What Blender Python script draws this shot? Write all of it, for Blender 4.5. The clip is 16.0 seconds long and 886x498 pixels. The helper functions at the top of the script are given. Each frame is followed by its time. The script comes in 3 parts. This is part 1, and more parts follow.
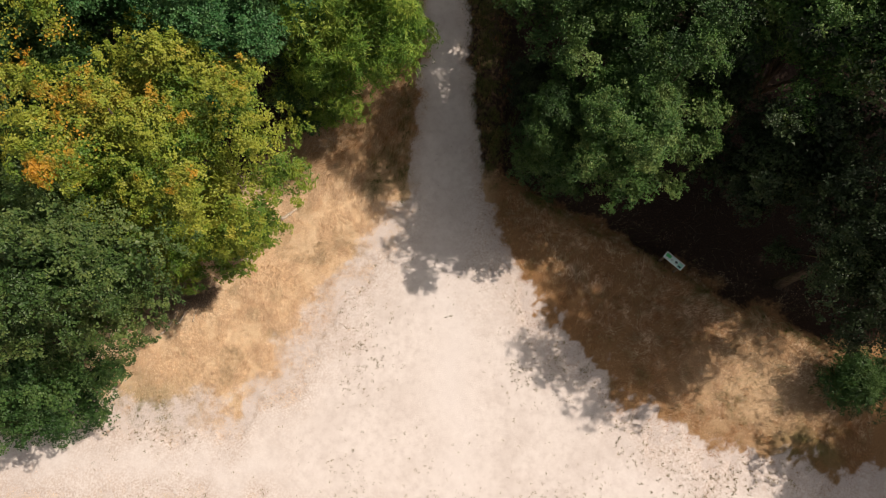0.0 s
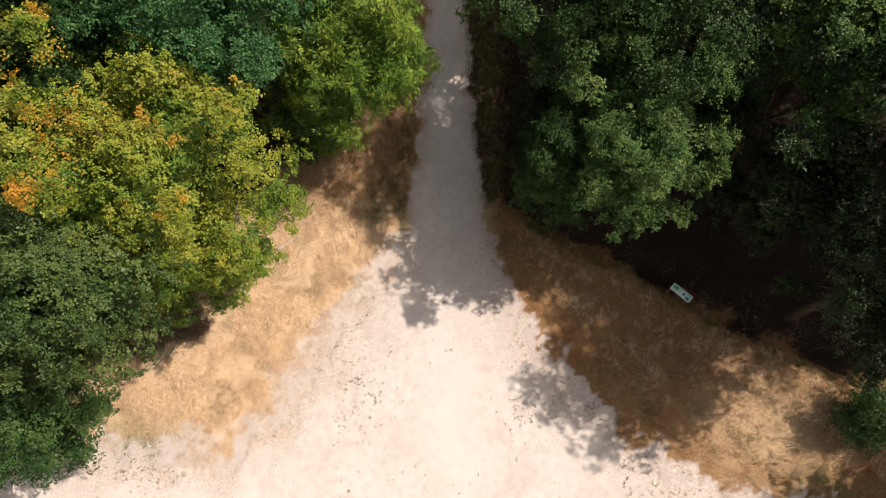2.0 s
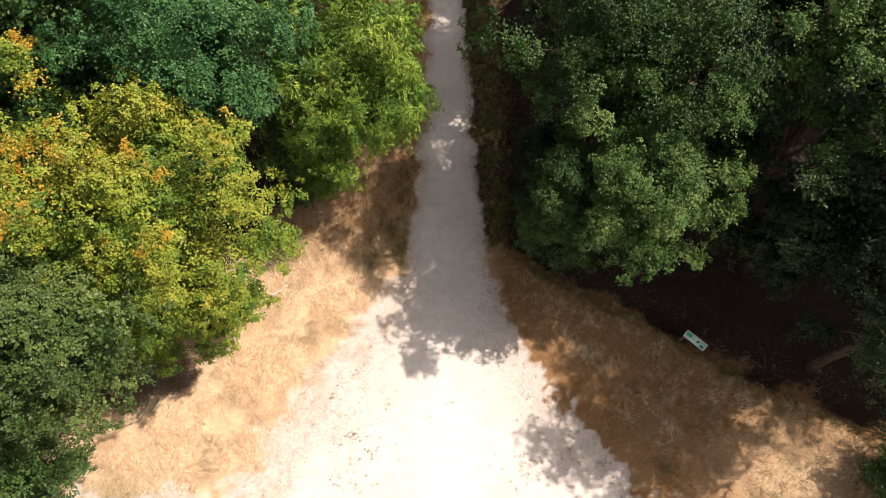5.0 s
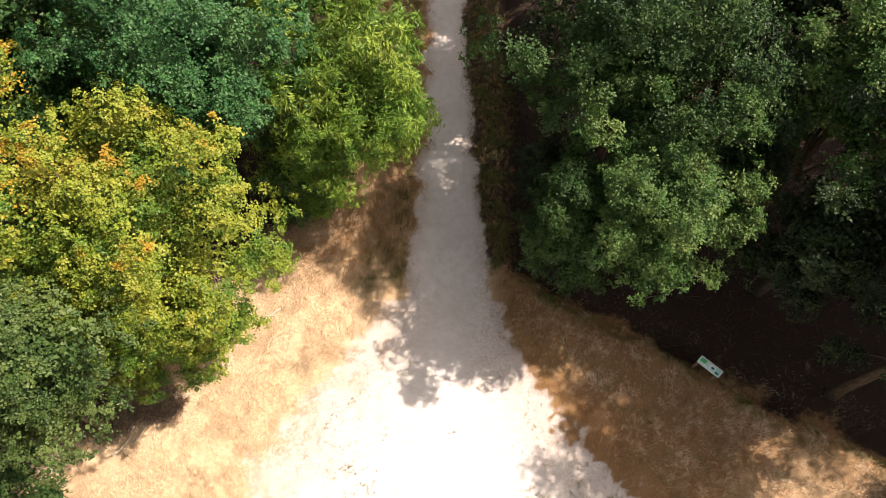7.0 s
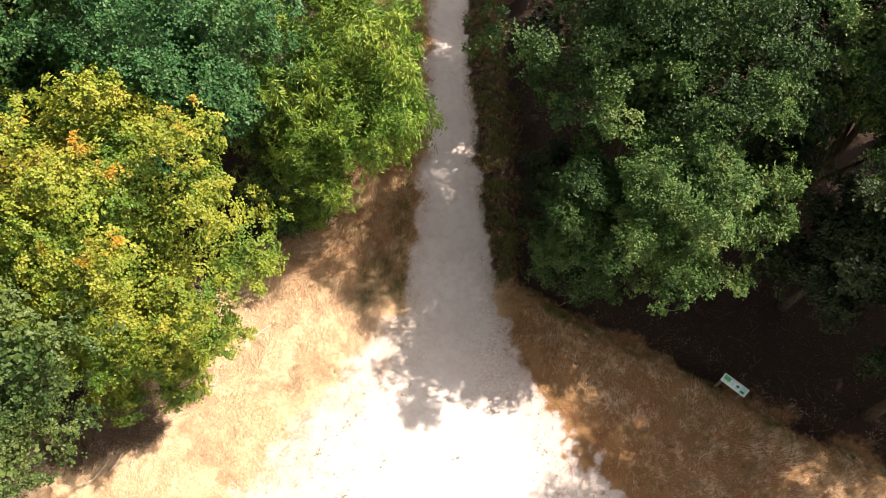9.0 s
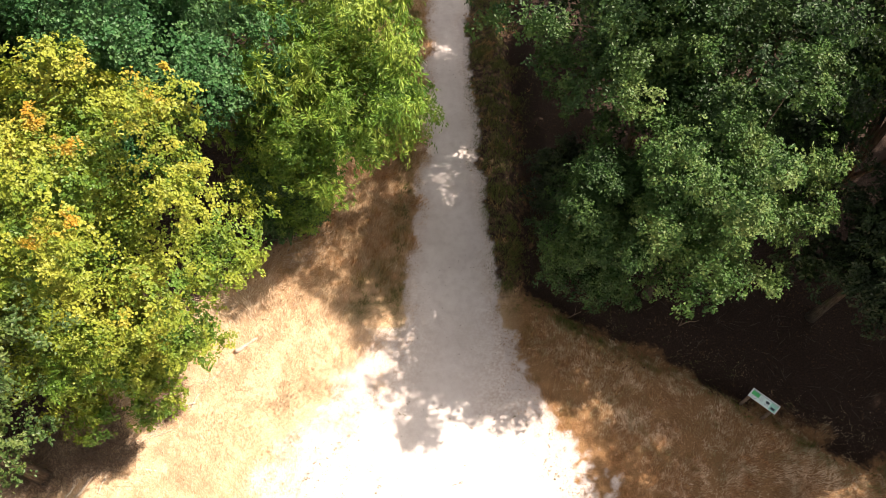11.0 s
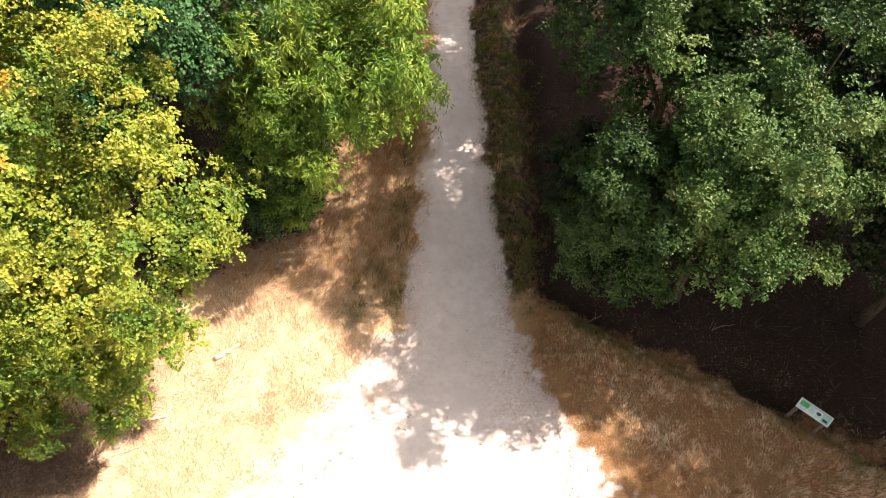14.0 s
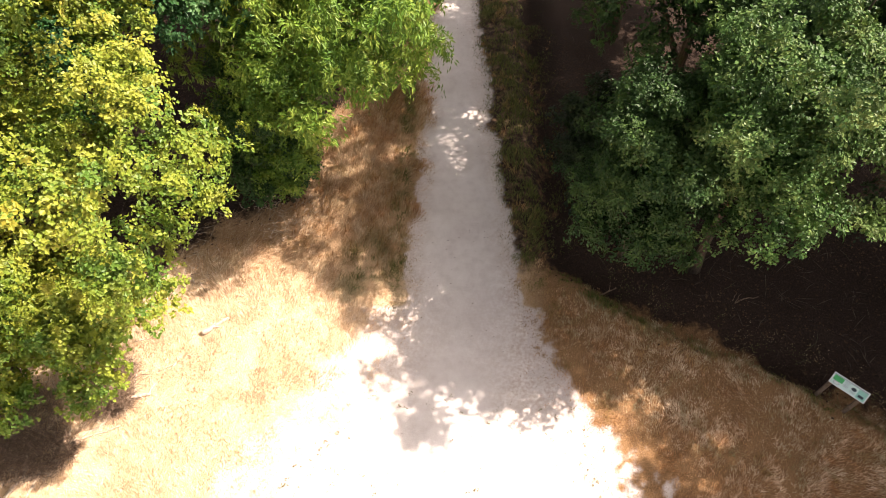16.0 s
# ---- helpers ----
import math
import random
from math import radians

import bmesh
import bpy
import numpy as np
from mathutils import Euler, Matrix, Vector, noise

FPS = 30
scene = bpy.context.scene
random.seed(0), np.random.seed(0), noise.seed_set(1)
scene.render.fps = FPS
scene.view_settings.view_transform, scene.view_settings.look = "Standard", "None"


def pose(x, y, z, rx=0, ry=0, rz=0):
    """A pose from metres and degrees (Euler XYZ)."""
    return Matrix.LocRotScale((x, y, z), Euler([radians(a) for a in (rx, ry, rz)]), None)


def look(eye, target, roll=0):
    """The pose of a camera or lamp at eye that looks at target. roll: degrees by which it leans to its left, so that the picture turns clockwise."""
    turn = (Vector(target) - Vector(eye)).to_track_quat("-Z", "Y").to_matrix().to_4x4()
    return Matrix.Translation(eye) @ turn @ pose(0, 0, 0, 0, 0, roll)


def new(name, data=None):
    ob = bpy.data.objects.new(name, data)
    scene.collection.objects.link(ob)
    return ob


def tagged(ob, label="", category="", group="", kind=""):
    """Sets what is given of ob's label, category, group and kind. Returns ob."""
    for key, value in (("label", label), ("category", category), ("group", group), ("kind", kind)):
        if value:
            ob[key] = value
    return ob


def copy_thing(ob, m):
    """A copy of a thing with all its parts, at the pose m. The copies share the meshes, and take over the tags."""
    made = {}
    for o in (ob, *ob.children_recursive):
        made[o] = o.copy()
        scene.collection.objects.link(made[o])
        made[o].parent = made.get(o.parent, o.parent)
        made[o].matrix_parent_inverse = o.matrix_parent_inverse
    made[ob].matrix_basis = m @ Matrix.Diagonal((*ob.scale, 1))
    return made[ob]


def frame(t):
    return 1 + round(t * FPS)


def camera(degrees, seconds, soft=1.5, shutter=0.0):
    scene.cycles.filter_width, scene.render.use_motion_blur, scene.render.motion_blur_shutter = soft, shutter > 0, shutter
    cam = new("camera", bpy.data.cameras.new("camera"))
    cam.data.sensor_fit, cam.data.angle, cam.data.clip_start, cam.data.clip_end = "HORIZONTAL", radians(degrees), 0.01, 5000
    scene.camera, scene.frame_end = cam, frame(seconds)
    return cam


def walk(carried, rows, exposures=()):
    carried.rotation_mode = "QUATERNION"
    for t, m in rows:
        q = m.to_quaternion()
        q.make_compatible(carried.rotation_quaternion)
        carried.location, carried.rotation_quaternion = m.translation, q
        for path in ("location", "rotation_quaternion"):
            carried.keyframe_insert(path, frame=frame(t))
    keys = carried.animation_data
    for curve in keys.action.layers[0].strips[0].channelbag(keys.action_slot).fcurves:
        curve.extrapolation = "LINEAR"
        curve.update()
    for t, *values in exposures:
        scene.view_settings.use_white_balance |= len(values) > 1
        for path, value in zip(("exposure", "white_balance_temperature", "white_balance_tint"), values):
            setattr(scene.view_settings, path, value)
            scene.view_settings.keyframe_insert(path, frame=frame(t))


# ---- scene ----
cam = camera(64.0, 16.0, soft=0.85)
PATH = [
    (0, (0.108, 0.344, 27.403), (0.087, 0.816, 25.459), -0.9),
    (0.5, (0.167, 0.308, 27.2), (0.141, 0.804, 25.263), -1.3),
    (1, (0.18, 0.316, 26.968), (0.152, 0.838, 25.037), -1.4),
    (1.5, (0.138, 0.332, 26.781), (0.112, 0.877, 24.857), -1.1),
    (2, (0.126, 0.333, 26.605), (0.1, 0.904, 24.689), -0.9),
    (2.5, (0.107, 0.32, 26.448), (0.083, 0.916, 24.539), -0.7),
    (3, (0.107, 0.324, 26.284), (0.082, 0.946, 24.383), -0.7),
    (3.5, (0.114, 0.331, 26.088), (0.086, 0.977, 24.195), -0.8),
    (4, (0.088, 0.317, 25.864), (0.061, 0.989, 23.981), -0.7),
    (6.5, (0.024, 0.312, 24.476), (-0.005, 1.1, 22.638), -0.5),
    (7, (-0.009, 0.291, 24.125), (-0.036, 1.103, 22.297), -0.3),
    (7.5, (-0.027, 0.246, 23.756), (-0.054, 1.081, 21.939), -0.3),
    (8, (-0.071, 0.24, 23.324), (-0.097, 1.097, 21.517), -0.2),
    (8.5, (-0.087, 0.244, 22.877), (-0.114, 1.121, 21.08), -0.3),
    (9, (-0.112, 0.243, 22.329), (-0.139, 1.143, 20.543), -0.3),
    (9.2, (-0.135, 0.223, 22.104), (-0.16, 1.134, 20.323), -0.2),
    (11.5, (-0.195, 0.22, 19.864), (-0.221, 1.227, 18.136), -0.2),
    (12, (-0.235, 0.225, 19.339), (-0.261, 1.251, 17.623), -0.1),
    (12.5, (-0.274, 0.207, 18.867), (-0.3, 1.254, 17.163), -0.1),
    (13, (-0.294, 0.228, 18.452), (-0.319, 1.292, 16.758), -0.1),
    (13.5, (-0.283, 0.23, 18.147), (-0.31, 1.308, 16.462), -0.1),
    (14, (-0.316, 0.236, 17.794), (-0.344, 1.322, 16.115), -0.2),
    (14.5, (-0.345, 0.225, 17.414), (-0.374, 1.313, 15.737), -0.3),
    (15, (-0.376, 0.232, 16.984), (-0.405, 1.319, 15.305), -0.3),
    (15.5, (-0.391, 0.213, 16.558), (-0.42, 1.301, 14.881), -0.3),
    (16, (-0.407, 0.205, 16.219), (-0.436, 1.294, 14.541), -0.3),
]
walk(cam, [(t, look(eye, target, roll)) for t, eye, target, roll in PATH],
     [(0, -0.44, 7150, 15.5), (2, -0.23, 7120, 15.5), (4, 0.06, 7060, 15.5), (7, 0.46, 7200, 16.5), (9, 0.64, 7240, 17), (12.5, 0.91, 7260, 18.5), (16, 1.08, 7240, 21)])

# ---- light ----
SUN_TRAVEL = Vector((-0.72, -0.24, -1.0))
sun_data = bpy.data.lights.new("sun", "SUN")
sun_data.energy, sun_data.angle, sun_data.color = 5.0, radians(0.55), (1.0, 0.93, 0.86)
sun = new("sun", sun_data)
sun.matrix_world = look((20, 8, 40), Vector((20, 8, 40)) + SUN_TRAVEL)
world = bpy.data.worlds.new("sky")
scene.world = world
world.use_nodes = True
sky = world.node_tree.nodes.new("ShaderNodeTexSky")
sky.sky_type, sky.sun_disc = "NISHITA", False
sky.air_density, sky.dust_density, sky.ozone_density = 1.0, 4.0, 0.6
sky.sun_elevation = math.atan2(1.0, math.hypot(SUN_TRAVEL.x, SUN_TRAVEL.y))
sky.sun_rotation = math.atan2(-SUN_TRAVEL.x, -SUN_TRAVEL.y)
backdrop = world.node_tree.nodes["Background"]
backdrop.inputs["Strength"].default_value = 0.110
haze = world.node_tree.nodes.new("ShaderNodeHueSaturation")
haze.inputs["Saturation"].default_value = 0.35
world.node_tree.links.new(sky.outputs["Color"], haze.inputs["Color"])
world.node_tree.links.new(haze.outputs["Color"], backdrop.inputs["Color"])


# ---- materials ----
class Nodes:
    """A short way to write node trees."""

    def __init__(self, name):
        self.mat = bpy.data.materials.new(name)
        self.mat.use_nodes = True
        self.tree = self.mat.node_tree
        self.tree.nodes.clear()
        self.out = self.tree.nodes.new("ShaderNodeOutputMaterial")

    def add(self, kind, **inputs):
        node = self.tree.nodes.new("ShaderNode" + kind)
        for key, value in inputs.items():
            self.put(node, key.replace("_", " "), value)
        return node

    def put(self, node, key, value):
        socket = node.inputs[int(key[1:])] if key[0] == "i" and key[1:].isdigit() else node.inputs[key]
        if isinstance(value, bpy.types.NodeSocket):
            self.tree.links.new(value, socket)
        else:
            socket.default_value = value

    def noise(self, vector, scale, detail=4.0, rough=0.55):
        n = self.add("TexNoise", Vector=vector, Scale=scale, Detail=detail, Roughness=rough)
        return n.outputs["Fac"]

    def ramp(self, fac, *stops):
        n = self.add("ValToRGB", Fac=fac)
        while len(n.color_ramp.elements) < len(stops):
            n.color_ramp.elements.new(0.5)
        for e, (at, c) in zip(n.color_ramp.elements, stops):
            e.position, e.color = at, (*c, 1.0) if len(c) == 3 else c
        return n.outputs["Color"]

    def mix(self, fac, a, b, kind="MIX"):
        n = self.tree.nodes.new("ShaderNodeMix")
        n.data_type, n.blend_type = "RGBA", kind
        for i, v in ((0, fac), (6, a), (7, b)):
            if isinstance(v, bpy.types.NodeSocket):
                self.tree.links.new(v, n.inputs[i])
            else:
                n.inputs[i].default_value = v if i == 0 or len(v) == 4 else (*v, 1.0)
        return n.outputs[2]

    def maths(self, kind, a, b=0.0):
        n = self.tree.nodes.new("ShaderNodeMath")
        n.operation = kind
        self.put(n, "i0", a)
        self.put(n, "i1", b)
        return n.outputs[0]

    def span(self, v, lo, hi):
        n = self.add("MapRange", i0=v, i1=lo, i2=hi)
        n.interpolation_type = "SMOOTHSTEP"
        return n.outputs[0]

    def place(self):
        return self.add("NewGeometry").outputs["Position"]

    def island(self):
        return self.add("NewGeometry").outputs["Random Per Island"]

    def attr(self, name):
        n = self.add("Attribute")
        n.attribute_name = name
        return n.outputs["Fac"]

    def bump(self, height, strength=0.4, distance=0.02):
        return self.add("Bump", Height=height, Strength=strength, Distance=distance).outputs["Normal"]

    def surface(self, colour, rough=0.8, normal=None, spec=0.3, metal=0.0, thin=0.0, thin_colour=None):
        p = self.add("BsdfPrincipled", Roughness=rough, Metallic=metal)
        self.put(p, "Base Color", colour if isinstance(colour, bpy.types.NodeSocket) else (*colour, 1.0))
        p.inputs["Specular IOR Level"].default_value = spec
        if normal is not None:
            self.put(p, "Normal", normal)
        shader = p.outputs[0]
        if thin:
            t = self.add("BsdfTranslucent", Color=thin_colour if thin_colour is not None else colour)
            m = self.add("MixShader", Fac=thin)
            self.tree.links.new(shader, m.inputs[1])
            self.tree.links.new(t.outputs[0], m.inputs[2])
            shader = m.outputs[0]
        self.tree.links.new(shader, self.out.inputs["Surface"])
        return self.mat


def leaf_material(name, dark, mid, light, turned=None, turned_share=0.0, rough=0.5, spec=0.35, thin=0.25, single=0.35):
    """Leaf colour: every leaf a little different, whole sprays drifting between tones; turned: autumn colour in patches high up."""
    n = Nodes(name)
    at = n.place()
    drift = n.maths("ADD", n.maths("MULTIPLY", n.noise(at, 0.5, 2.0), 0.5), n.maths("MULTIPLY", n.noise(at, 1.9, 3.0), 0.5))
    fac = n.maths("ADD", n.maths("MULTIPLY", n.island(), single), n.maths("MULTIPLY", n.span(drift, 0.36, 0.64), 1.0 - single))
    colour = n.ramp(fac, (0.08, dark), (0.5, mid), (0.92, light))
    if turned:
        high = n.add("SeparateXYZ", Vector=at).outputs["Z"]
        sprays = n.maths("ADD", n.noise(at, 0.75, 2.0, 0.5), n.maths("MULTIPLY", n.maths("SUBTRACT", n.noise(at, 3.2, 2.0), 0.5), 0.28))
        sprays = n.maths("ADD", sprays, n.maths("MULTIPLY", n.maths("SUBTRACT", n.island(), 0.5), 0.04))
        amount = n.maths("MULTIPLY", n.span(sprays, 0.60 - turned_share, 0.76 - turned_share), n.span(high, 8.5, 11.3))
        colour = n.mix(amount, colour, turned)
    shade = n.maths("ADD", n.maths("MULTIPLY", n.add("ObjectInfo").outputs["Random"], 0.25), 0.87)
    hsv = n.add("HueSaturation", Value=shade, Color=colour)
    thin_hsv = n.add("HueSaturation", Value=1.4, Saturation=1.1, Color=hsv.outputs[0])
    return n.surface(hsv.outputs[0], rough, spec=spec, thin=thin, thin_colour=thin_hsv.outputs[0])


LEAF_MAPLE = leaf_material("maple_leaf", (0.070, 0.150, 0.018), (0.18, 0.240, 0.026), (0.29, 0.312, 0.042), (0.47, 0.24, 0.026), 0.085, thin=0.12, single=0.12)
# Leaf tones kept very dark: shade of the right-hand woods put into the colour.
LEAF_SHADE_DARK = leaf_material("shade_dark_leaf", (0.009, 0.021, 0.007), (0.018, 0.038, 0.012), (0.047, 0.080, 0.026), rough=0.5, spec=0.3, thin=0.08)
LEAF_LUSH = leaf_material("lush_green_leaf", (0.014, 0.045, 0.011), (0.034, 0.090, 0.020), (0.085, 0.155, 0.038), rough=0.5, spec=0.3, thin=0.1)
LEAF_BLUE = leaf_material("blue_green_leaf", (0.016, 0.074, 0.020), (0.038, 0.135, 0.037), (0.10, 0.22, 0.068), thin=0.12)
LEAF_FRESH = leaf_material("fresh_green_leaf", (0.045, 0.125, 0.014), (0.13, 0.24, 0.030), (0.30, 0.39, 0.066), thin=0.14)
LEAF_OAK = leaf_material("oak_leaf", (0.022, 0.066, 0.014), (0.062, 0.142, 0.030), (0.18, 0.255, 0.075), rough=0.5, spec=0.3, thin=0.1)
LEAF_OLIVE = leaf_material("olive_leaf", (0.026, 0.066, 0.015), (0.058, 0.116, 0.026), (0.145, 0.20, 0.052), thin=0.12)


def bark_material():
    n = Nodes("bark")
    at = n.place()
    stretch = n.add("Mapping", Vector=at)
    stretch.inputs["Scale"].default_value = (9, 9, 1.6)
    ridges = n.noise(stretch.outputs[0], 2.5, 6.0, 0.6)
    colour = n.ramp(ridges, (0.3, (0.035, 0.025, 0.018)), (0.55, (0.11, 0.085, 0.06)), (0.75, (0.19, 0.16, 0.12)))
    moss = n.span(n.noise(at, 1.7), 0.52, 0.7)
    colour = n.mix(n.maths("MULTIPLY", moss, 0.5), colour, (0.07, 0.09, 0.03))
    return n.surface(colour, 0.9, n.bump(ridges, 0.8, 0.03), spec=0.2)


def ground_material():
    """Dry soil under thatch; leaf litter in the woods, darkened for the shade there and on the right verge; greener in
    patches.
    """
    n = Nodes("dry_ground")
    at = n.place()
    fine, mid, broad = n.noise(at, 38.0, 6.0, 0.65), n.noise(at, 5.0, 5.0, 0.6), n.noise(at, 0.7, 4.0)
    thatch = n.ramp(fine, (0.28, (0.48, 0.34, 0.205)), (0.5, (0.68, 0.49, 0.305)), (0.72, (0.81, 0.64, 0.435)))
    drawn = n.add("Mapping", Vector=at)
    drawn.inputs["Rotation"].default_value = (0, 0, radians(-57))
    drawn.inputs["Scale"].default_value = (2.2, 11, 1)
    streak = n.noise(drawn.outputs[0], 2.0, 4.0, 0.6)
    thatch = n.mix(n.maths("MULTIPLY", n.span(streak, 0.42, 0.66), 0.6), thatch, (0.70, 0.56, 0.37))
    thatch = n.mix(n.maths("MULTIPLY", n.span(mid, 0.45, 0.65), 0.35), thatch, (0.44, 0.28, 0.17))
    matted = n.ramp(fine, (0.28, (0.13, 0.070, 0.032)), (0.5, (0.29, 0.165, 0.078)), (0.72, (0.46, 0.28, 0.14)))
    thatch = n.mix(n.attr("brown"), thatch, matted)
    # Litter brown lowered towards black, putting the woods' deep shade into it.
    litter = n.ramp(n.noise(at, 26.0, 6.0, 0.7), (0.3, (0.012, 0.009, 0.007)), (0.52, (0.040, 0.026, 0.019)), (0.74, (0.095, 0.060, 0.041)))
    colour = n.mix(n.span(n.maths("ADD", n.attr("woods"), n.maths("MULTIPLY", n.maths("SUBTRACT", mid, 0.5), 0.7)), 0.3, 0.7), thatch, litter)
    green = n.ramp(fine, (0.3, (0.05, 0.06, 0.02)), (0.7, (0.16, 0.17, 0.06)))
    colour = n.mix(n.maths("MULTIPLY", n.attr("green"), n.span(broad, 0.35, 0.6)), colour, green)
    grit = n.span(n.maths("ADD", n.attr("grit"), n.maths("SUBTRACT", mid, 0.5)), 0.25, 0.75)
    colour = n.mix(n.maths("MULTIPLY", grit, 0.95), colour, n.ramp(fine, (0.3, (0.52, 0.45, 0.41)), (0.7, (0.74, 0.67, 0.62))))
    height = n.maths("ADD", fine, mid)
    return n.surface(colour, 0.95, n.bump(height, 0.7, 0.04), spec=0.15)


def gravel_material():
    """Pale compacted limestone grit, with paler wheel lines, grey stains and single stones."""
    n = Nodes("pale_gravel")
    at = n.place()
    stones = n.add("TexVoronoi", Vector=at, Scale=42.0)
    grit, mid, broad = n.noise(at, 90.0, 4.0, 0.7), n.noise(at, 3.2, 6.0, 0.62), n.noise(at, 0.55, 4.0)
    colour = n.ramp(mid, (0.25, (0.60, 0.535, 0.49)), (0.5, (0.69, 0.63, 0.58)), (0.75, (0.74, 0.685, 0.635)))
    colour = n.mix(n.maths("MULTIPLY", n.span(broad, 0.42, 0.68), 0.3), colour, (0.50, 0.43, 0.385))
    worn = n.attr("worn")
    colour = n.mix(n.maths("MULTIPLY", worn, 0.75), colour, (0.74, 0.69, 0.65))
    colour = n.mix(n.maths("MULTIPLY", n.attr("rim"), n.span(n.noise(at, 13.0, 5.0, 0.65), 0.36, 0.64)), colour, (0.54, 0.44, 0.37))
    dark_grain = n.span(grit, 0.62, 0.74)
    colour = n.mix(n.maths("MULTIPLY", dark_grain, 0.3), colour, (0.17, 0.14, 0.12))
    height = n.maths("ADD", n.maths("MULTIPLY", stones.outputs["Distance"], -0.6), n.maths("ADD", grit, n.maths("MULTIPLY", mid, 1.5)))
    return n.surface(colour, 0.92, n.bump(height, 0.55, 0.015), spec=0.2)


def straw_material(name, dry, brown, green):
    n = Nodes(name)
    one = n.island()
    straw = n.ramp(one, (0.0, dry[0]), (0.5, dry[1]), (1.0, dry[2]))
    rust = n.ramp(one, (0.0, brown[0]), (1.0, brown[1]))
    fresh = n.ramp(one, (0.0, green[0]), (1.0, green[1]))
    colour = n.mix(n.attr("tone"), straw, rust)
    colour = n.mix(n.attr("fresh"), colour, fresh)
    return n.surface(colour, 0.7, spec=0.25, thin=0.25, thin_colour=colour)


def plain(name, colour, rough=0.6, spec=0.3, grain=0.12, scale=30.0):
    n = Nodes(name)
    at = n.add("TexCoord").outputs["Object"]
    g = n.noise(at, scale, 5.0, 0.6)
    low = tuple(c * (1 - grain * 2) for c in colour)
    high = tuple(min(1.0, c * (1 + grain)) for c in colour)
    return n.surface(n.ramp(g, (0.3, low), (0.65, high)), rough, n.bump(g, 0.15, 0.002), spec=spec)


BARK = bark_material()
GROUND = ground_material()
GRAVEL = gravel_material()
STRAW = straw_material("dry_grass_blade",
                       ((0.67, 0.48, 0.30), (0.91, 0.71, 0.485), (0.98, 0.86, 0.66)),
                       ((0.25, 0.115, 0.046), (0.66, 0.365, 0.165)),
                       ((0.065, 0.080, 0.020), (0.19, 0.20, 0.055)))
DEAD_WOOD = plain("bleached_dead_wood", (0.60, 0.50, 0.385), 0.9, 0.15, 0.25, 14.0)
TWIG = plain("brown_twig", (0.25, 0.175, 0.12), 0.9, 0.15, 0.3, 14.0)


# ---- shaping helpers ----
class Lattice:
    """Smooth random values on a lattice, for whole arrays of points; about -1 to 1."""

    def __init__(self, seed, size=64):
        self.size = size
        self.table = np.random.default_rng(seed).uniform(-1, 1, (size, size, size))

    def __call__(self, p):
        p = np.asarray(p, float)
        if p.shape[1] == 2:
            p = np.c_[p, np.zeros(len(p))]
        base = np.floor(p).astype(int)
        f = p - base
        f = f * f * (3 - 2 * f)
        total = np.zeros(len(p))
        for dx in (0, 1):
            for dy in (0, 1):
                for dz in (0, 1):
                    w = (f[:, 0] if dx else 1 - f[:, 0]) * (f[:, 1] if dy else 1 - f[:, 1]) * (f[:, 2] if dz else 1 - f[:, 2])
                    i = (base + (dx, dy, dz)) % self.size
                    total += w * self.table[i[:, 0], i[:, 1], i[:, 2]]
        return total


wobble = Lattice(11)


def smooth(v, lo, hi):
    t = np.clip((v - lo) / (hi - lo), 0, 1)
    return t * t * (3 - 2 * t)


def unit(v):
    return v / np.maximum(np.linalg.norm(v, axis=-1, keepdims=True), 1e-9)


def mesh_from(name, verts, faces, material, attributes=(), soft=False):
    """A mesh from arrays: verts n x 3, faces m x 3 or m x 4."""
    verts, faces = np.asarray(verts, np.float32), np.asarray(faces, np.int32)
    me = bpy.data.meshes.new(name)
    k = faces.shape[1]
    me.vertices.add(len(verts))
    me.vertices.foreach_set("co", verts.ravel())
    me.loops.add(faces.size)
    me.loops.foreach_set("vertex_index", faces.ravel())
    me.polygons.add(len(faces))
    me.polygons.foreach_set("loop_start", np.arange(0, faces.size, k, dtype=np.int32))
    me.polygons.foreach_set("use_smooth", np.full(len(faces), soft))
    for key, values in attributes:
        me.attributes.new(key, "FLOAT", "POINT").data.foreach_set("value", np.asarray(values, np.float32))
    me.materials.append(material)
    me.update(calc_edges=True)
    return me


def piece(name, me, parent=None, label=""):
    ob = new(name, me)
    if parent:
        ob.parent = parent
    return tagged(ob, label)


def part(name, bm, material, parent, label=""):
    me = bpy.data.meshes.new(name)
    bm.to_mesh(me)
    bm.free()
    me.materials.append(material)
    return piece(name, me, parent, label)


def tube(points, radii, sides=7, seed=0):
    """Verts and quads of a tapered, slightly knobbly tube along points."""
    points, radii = np.asarray(points, float), np.asarray(radii, float)
    rng = np.random.default_rng(seed)
    along = unit(np.gradient(points, axis=0))
    ref = np.where(np.abs(along[:, 2:3]) > 0.9, (1.0, 0, 0), (0, 0, 1.0))
    side = unit(np.cross(along, ref))
    over = np.cross(side, along)
    a = np.linspace(0, 2 * np.pi, sides, endpoint=False)
    r = radii[:, None] * rng.uniform(0.88, 1.12, (len(points), sides))
    ring = points[:, None] + (side[:, None] * np.cos(a)[None, :, None] + over[:, None] * np.sin(a)[None, :, None]) * r[:, :, None]
    verts = np.r_[ring.reshape(-1, 3), points[:1], points[-1:]]
    faces = []
    n = len(points)
    for i in range(n - 1):
        for j in range(sides):
            k = (j + 1) % sides
            faces.append((i * sides + j, i * sides + k, (i + 1) * sides + k, (i + 1) * sides + j))
    for j in range(sides):
        k = (j + 1) % sides
        faces.append((n * sides, k, j, j))
        faces.append((n * sides + 1, (n - 1) * sides + j, (n - 1) * sides + k, (n - 1) * sides + k))
    return verts, faces


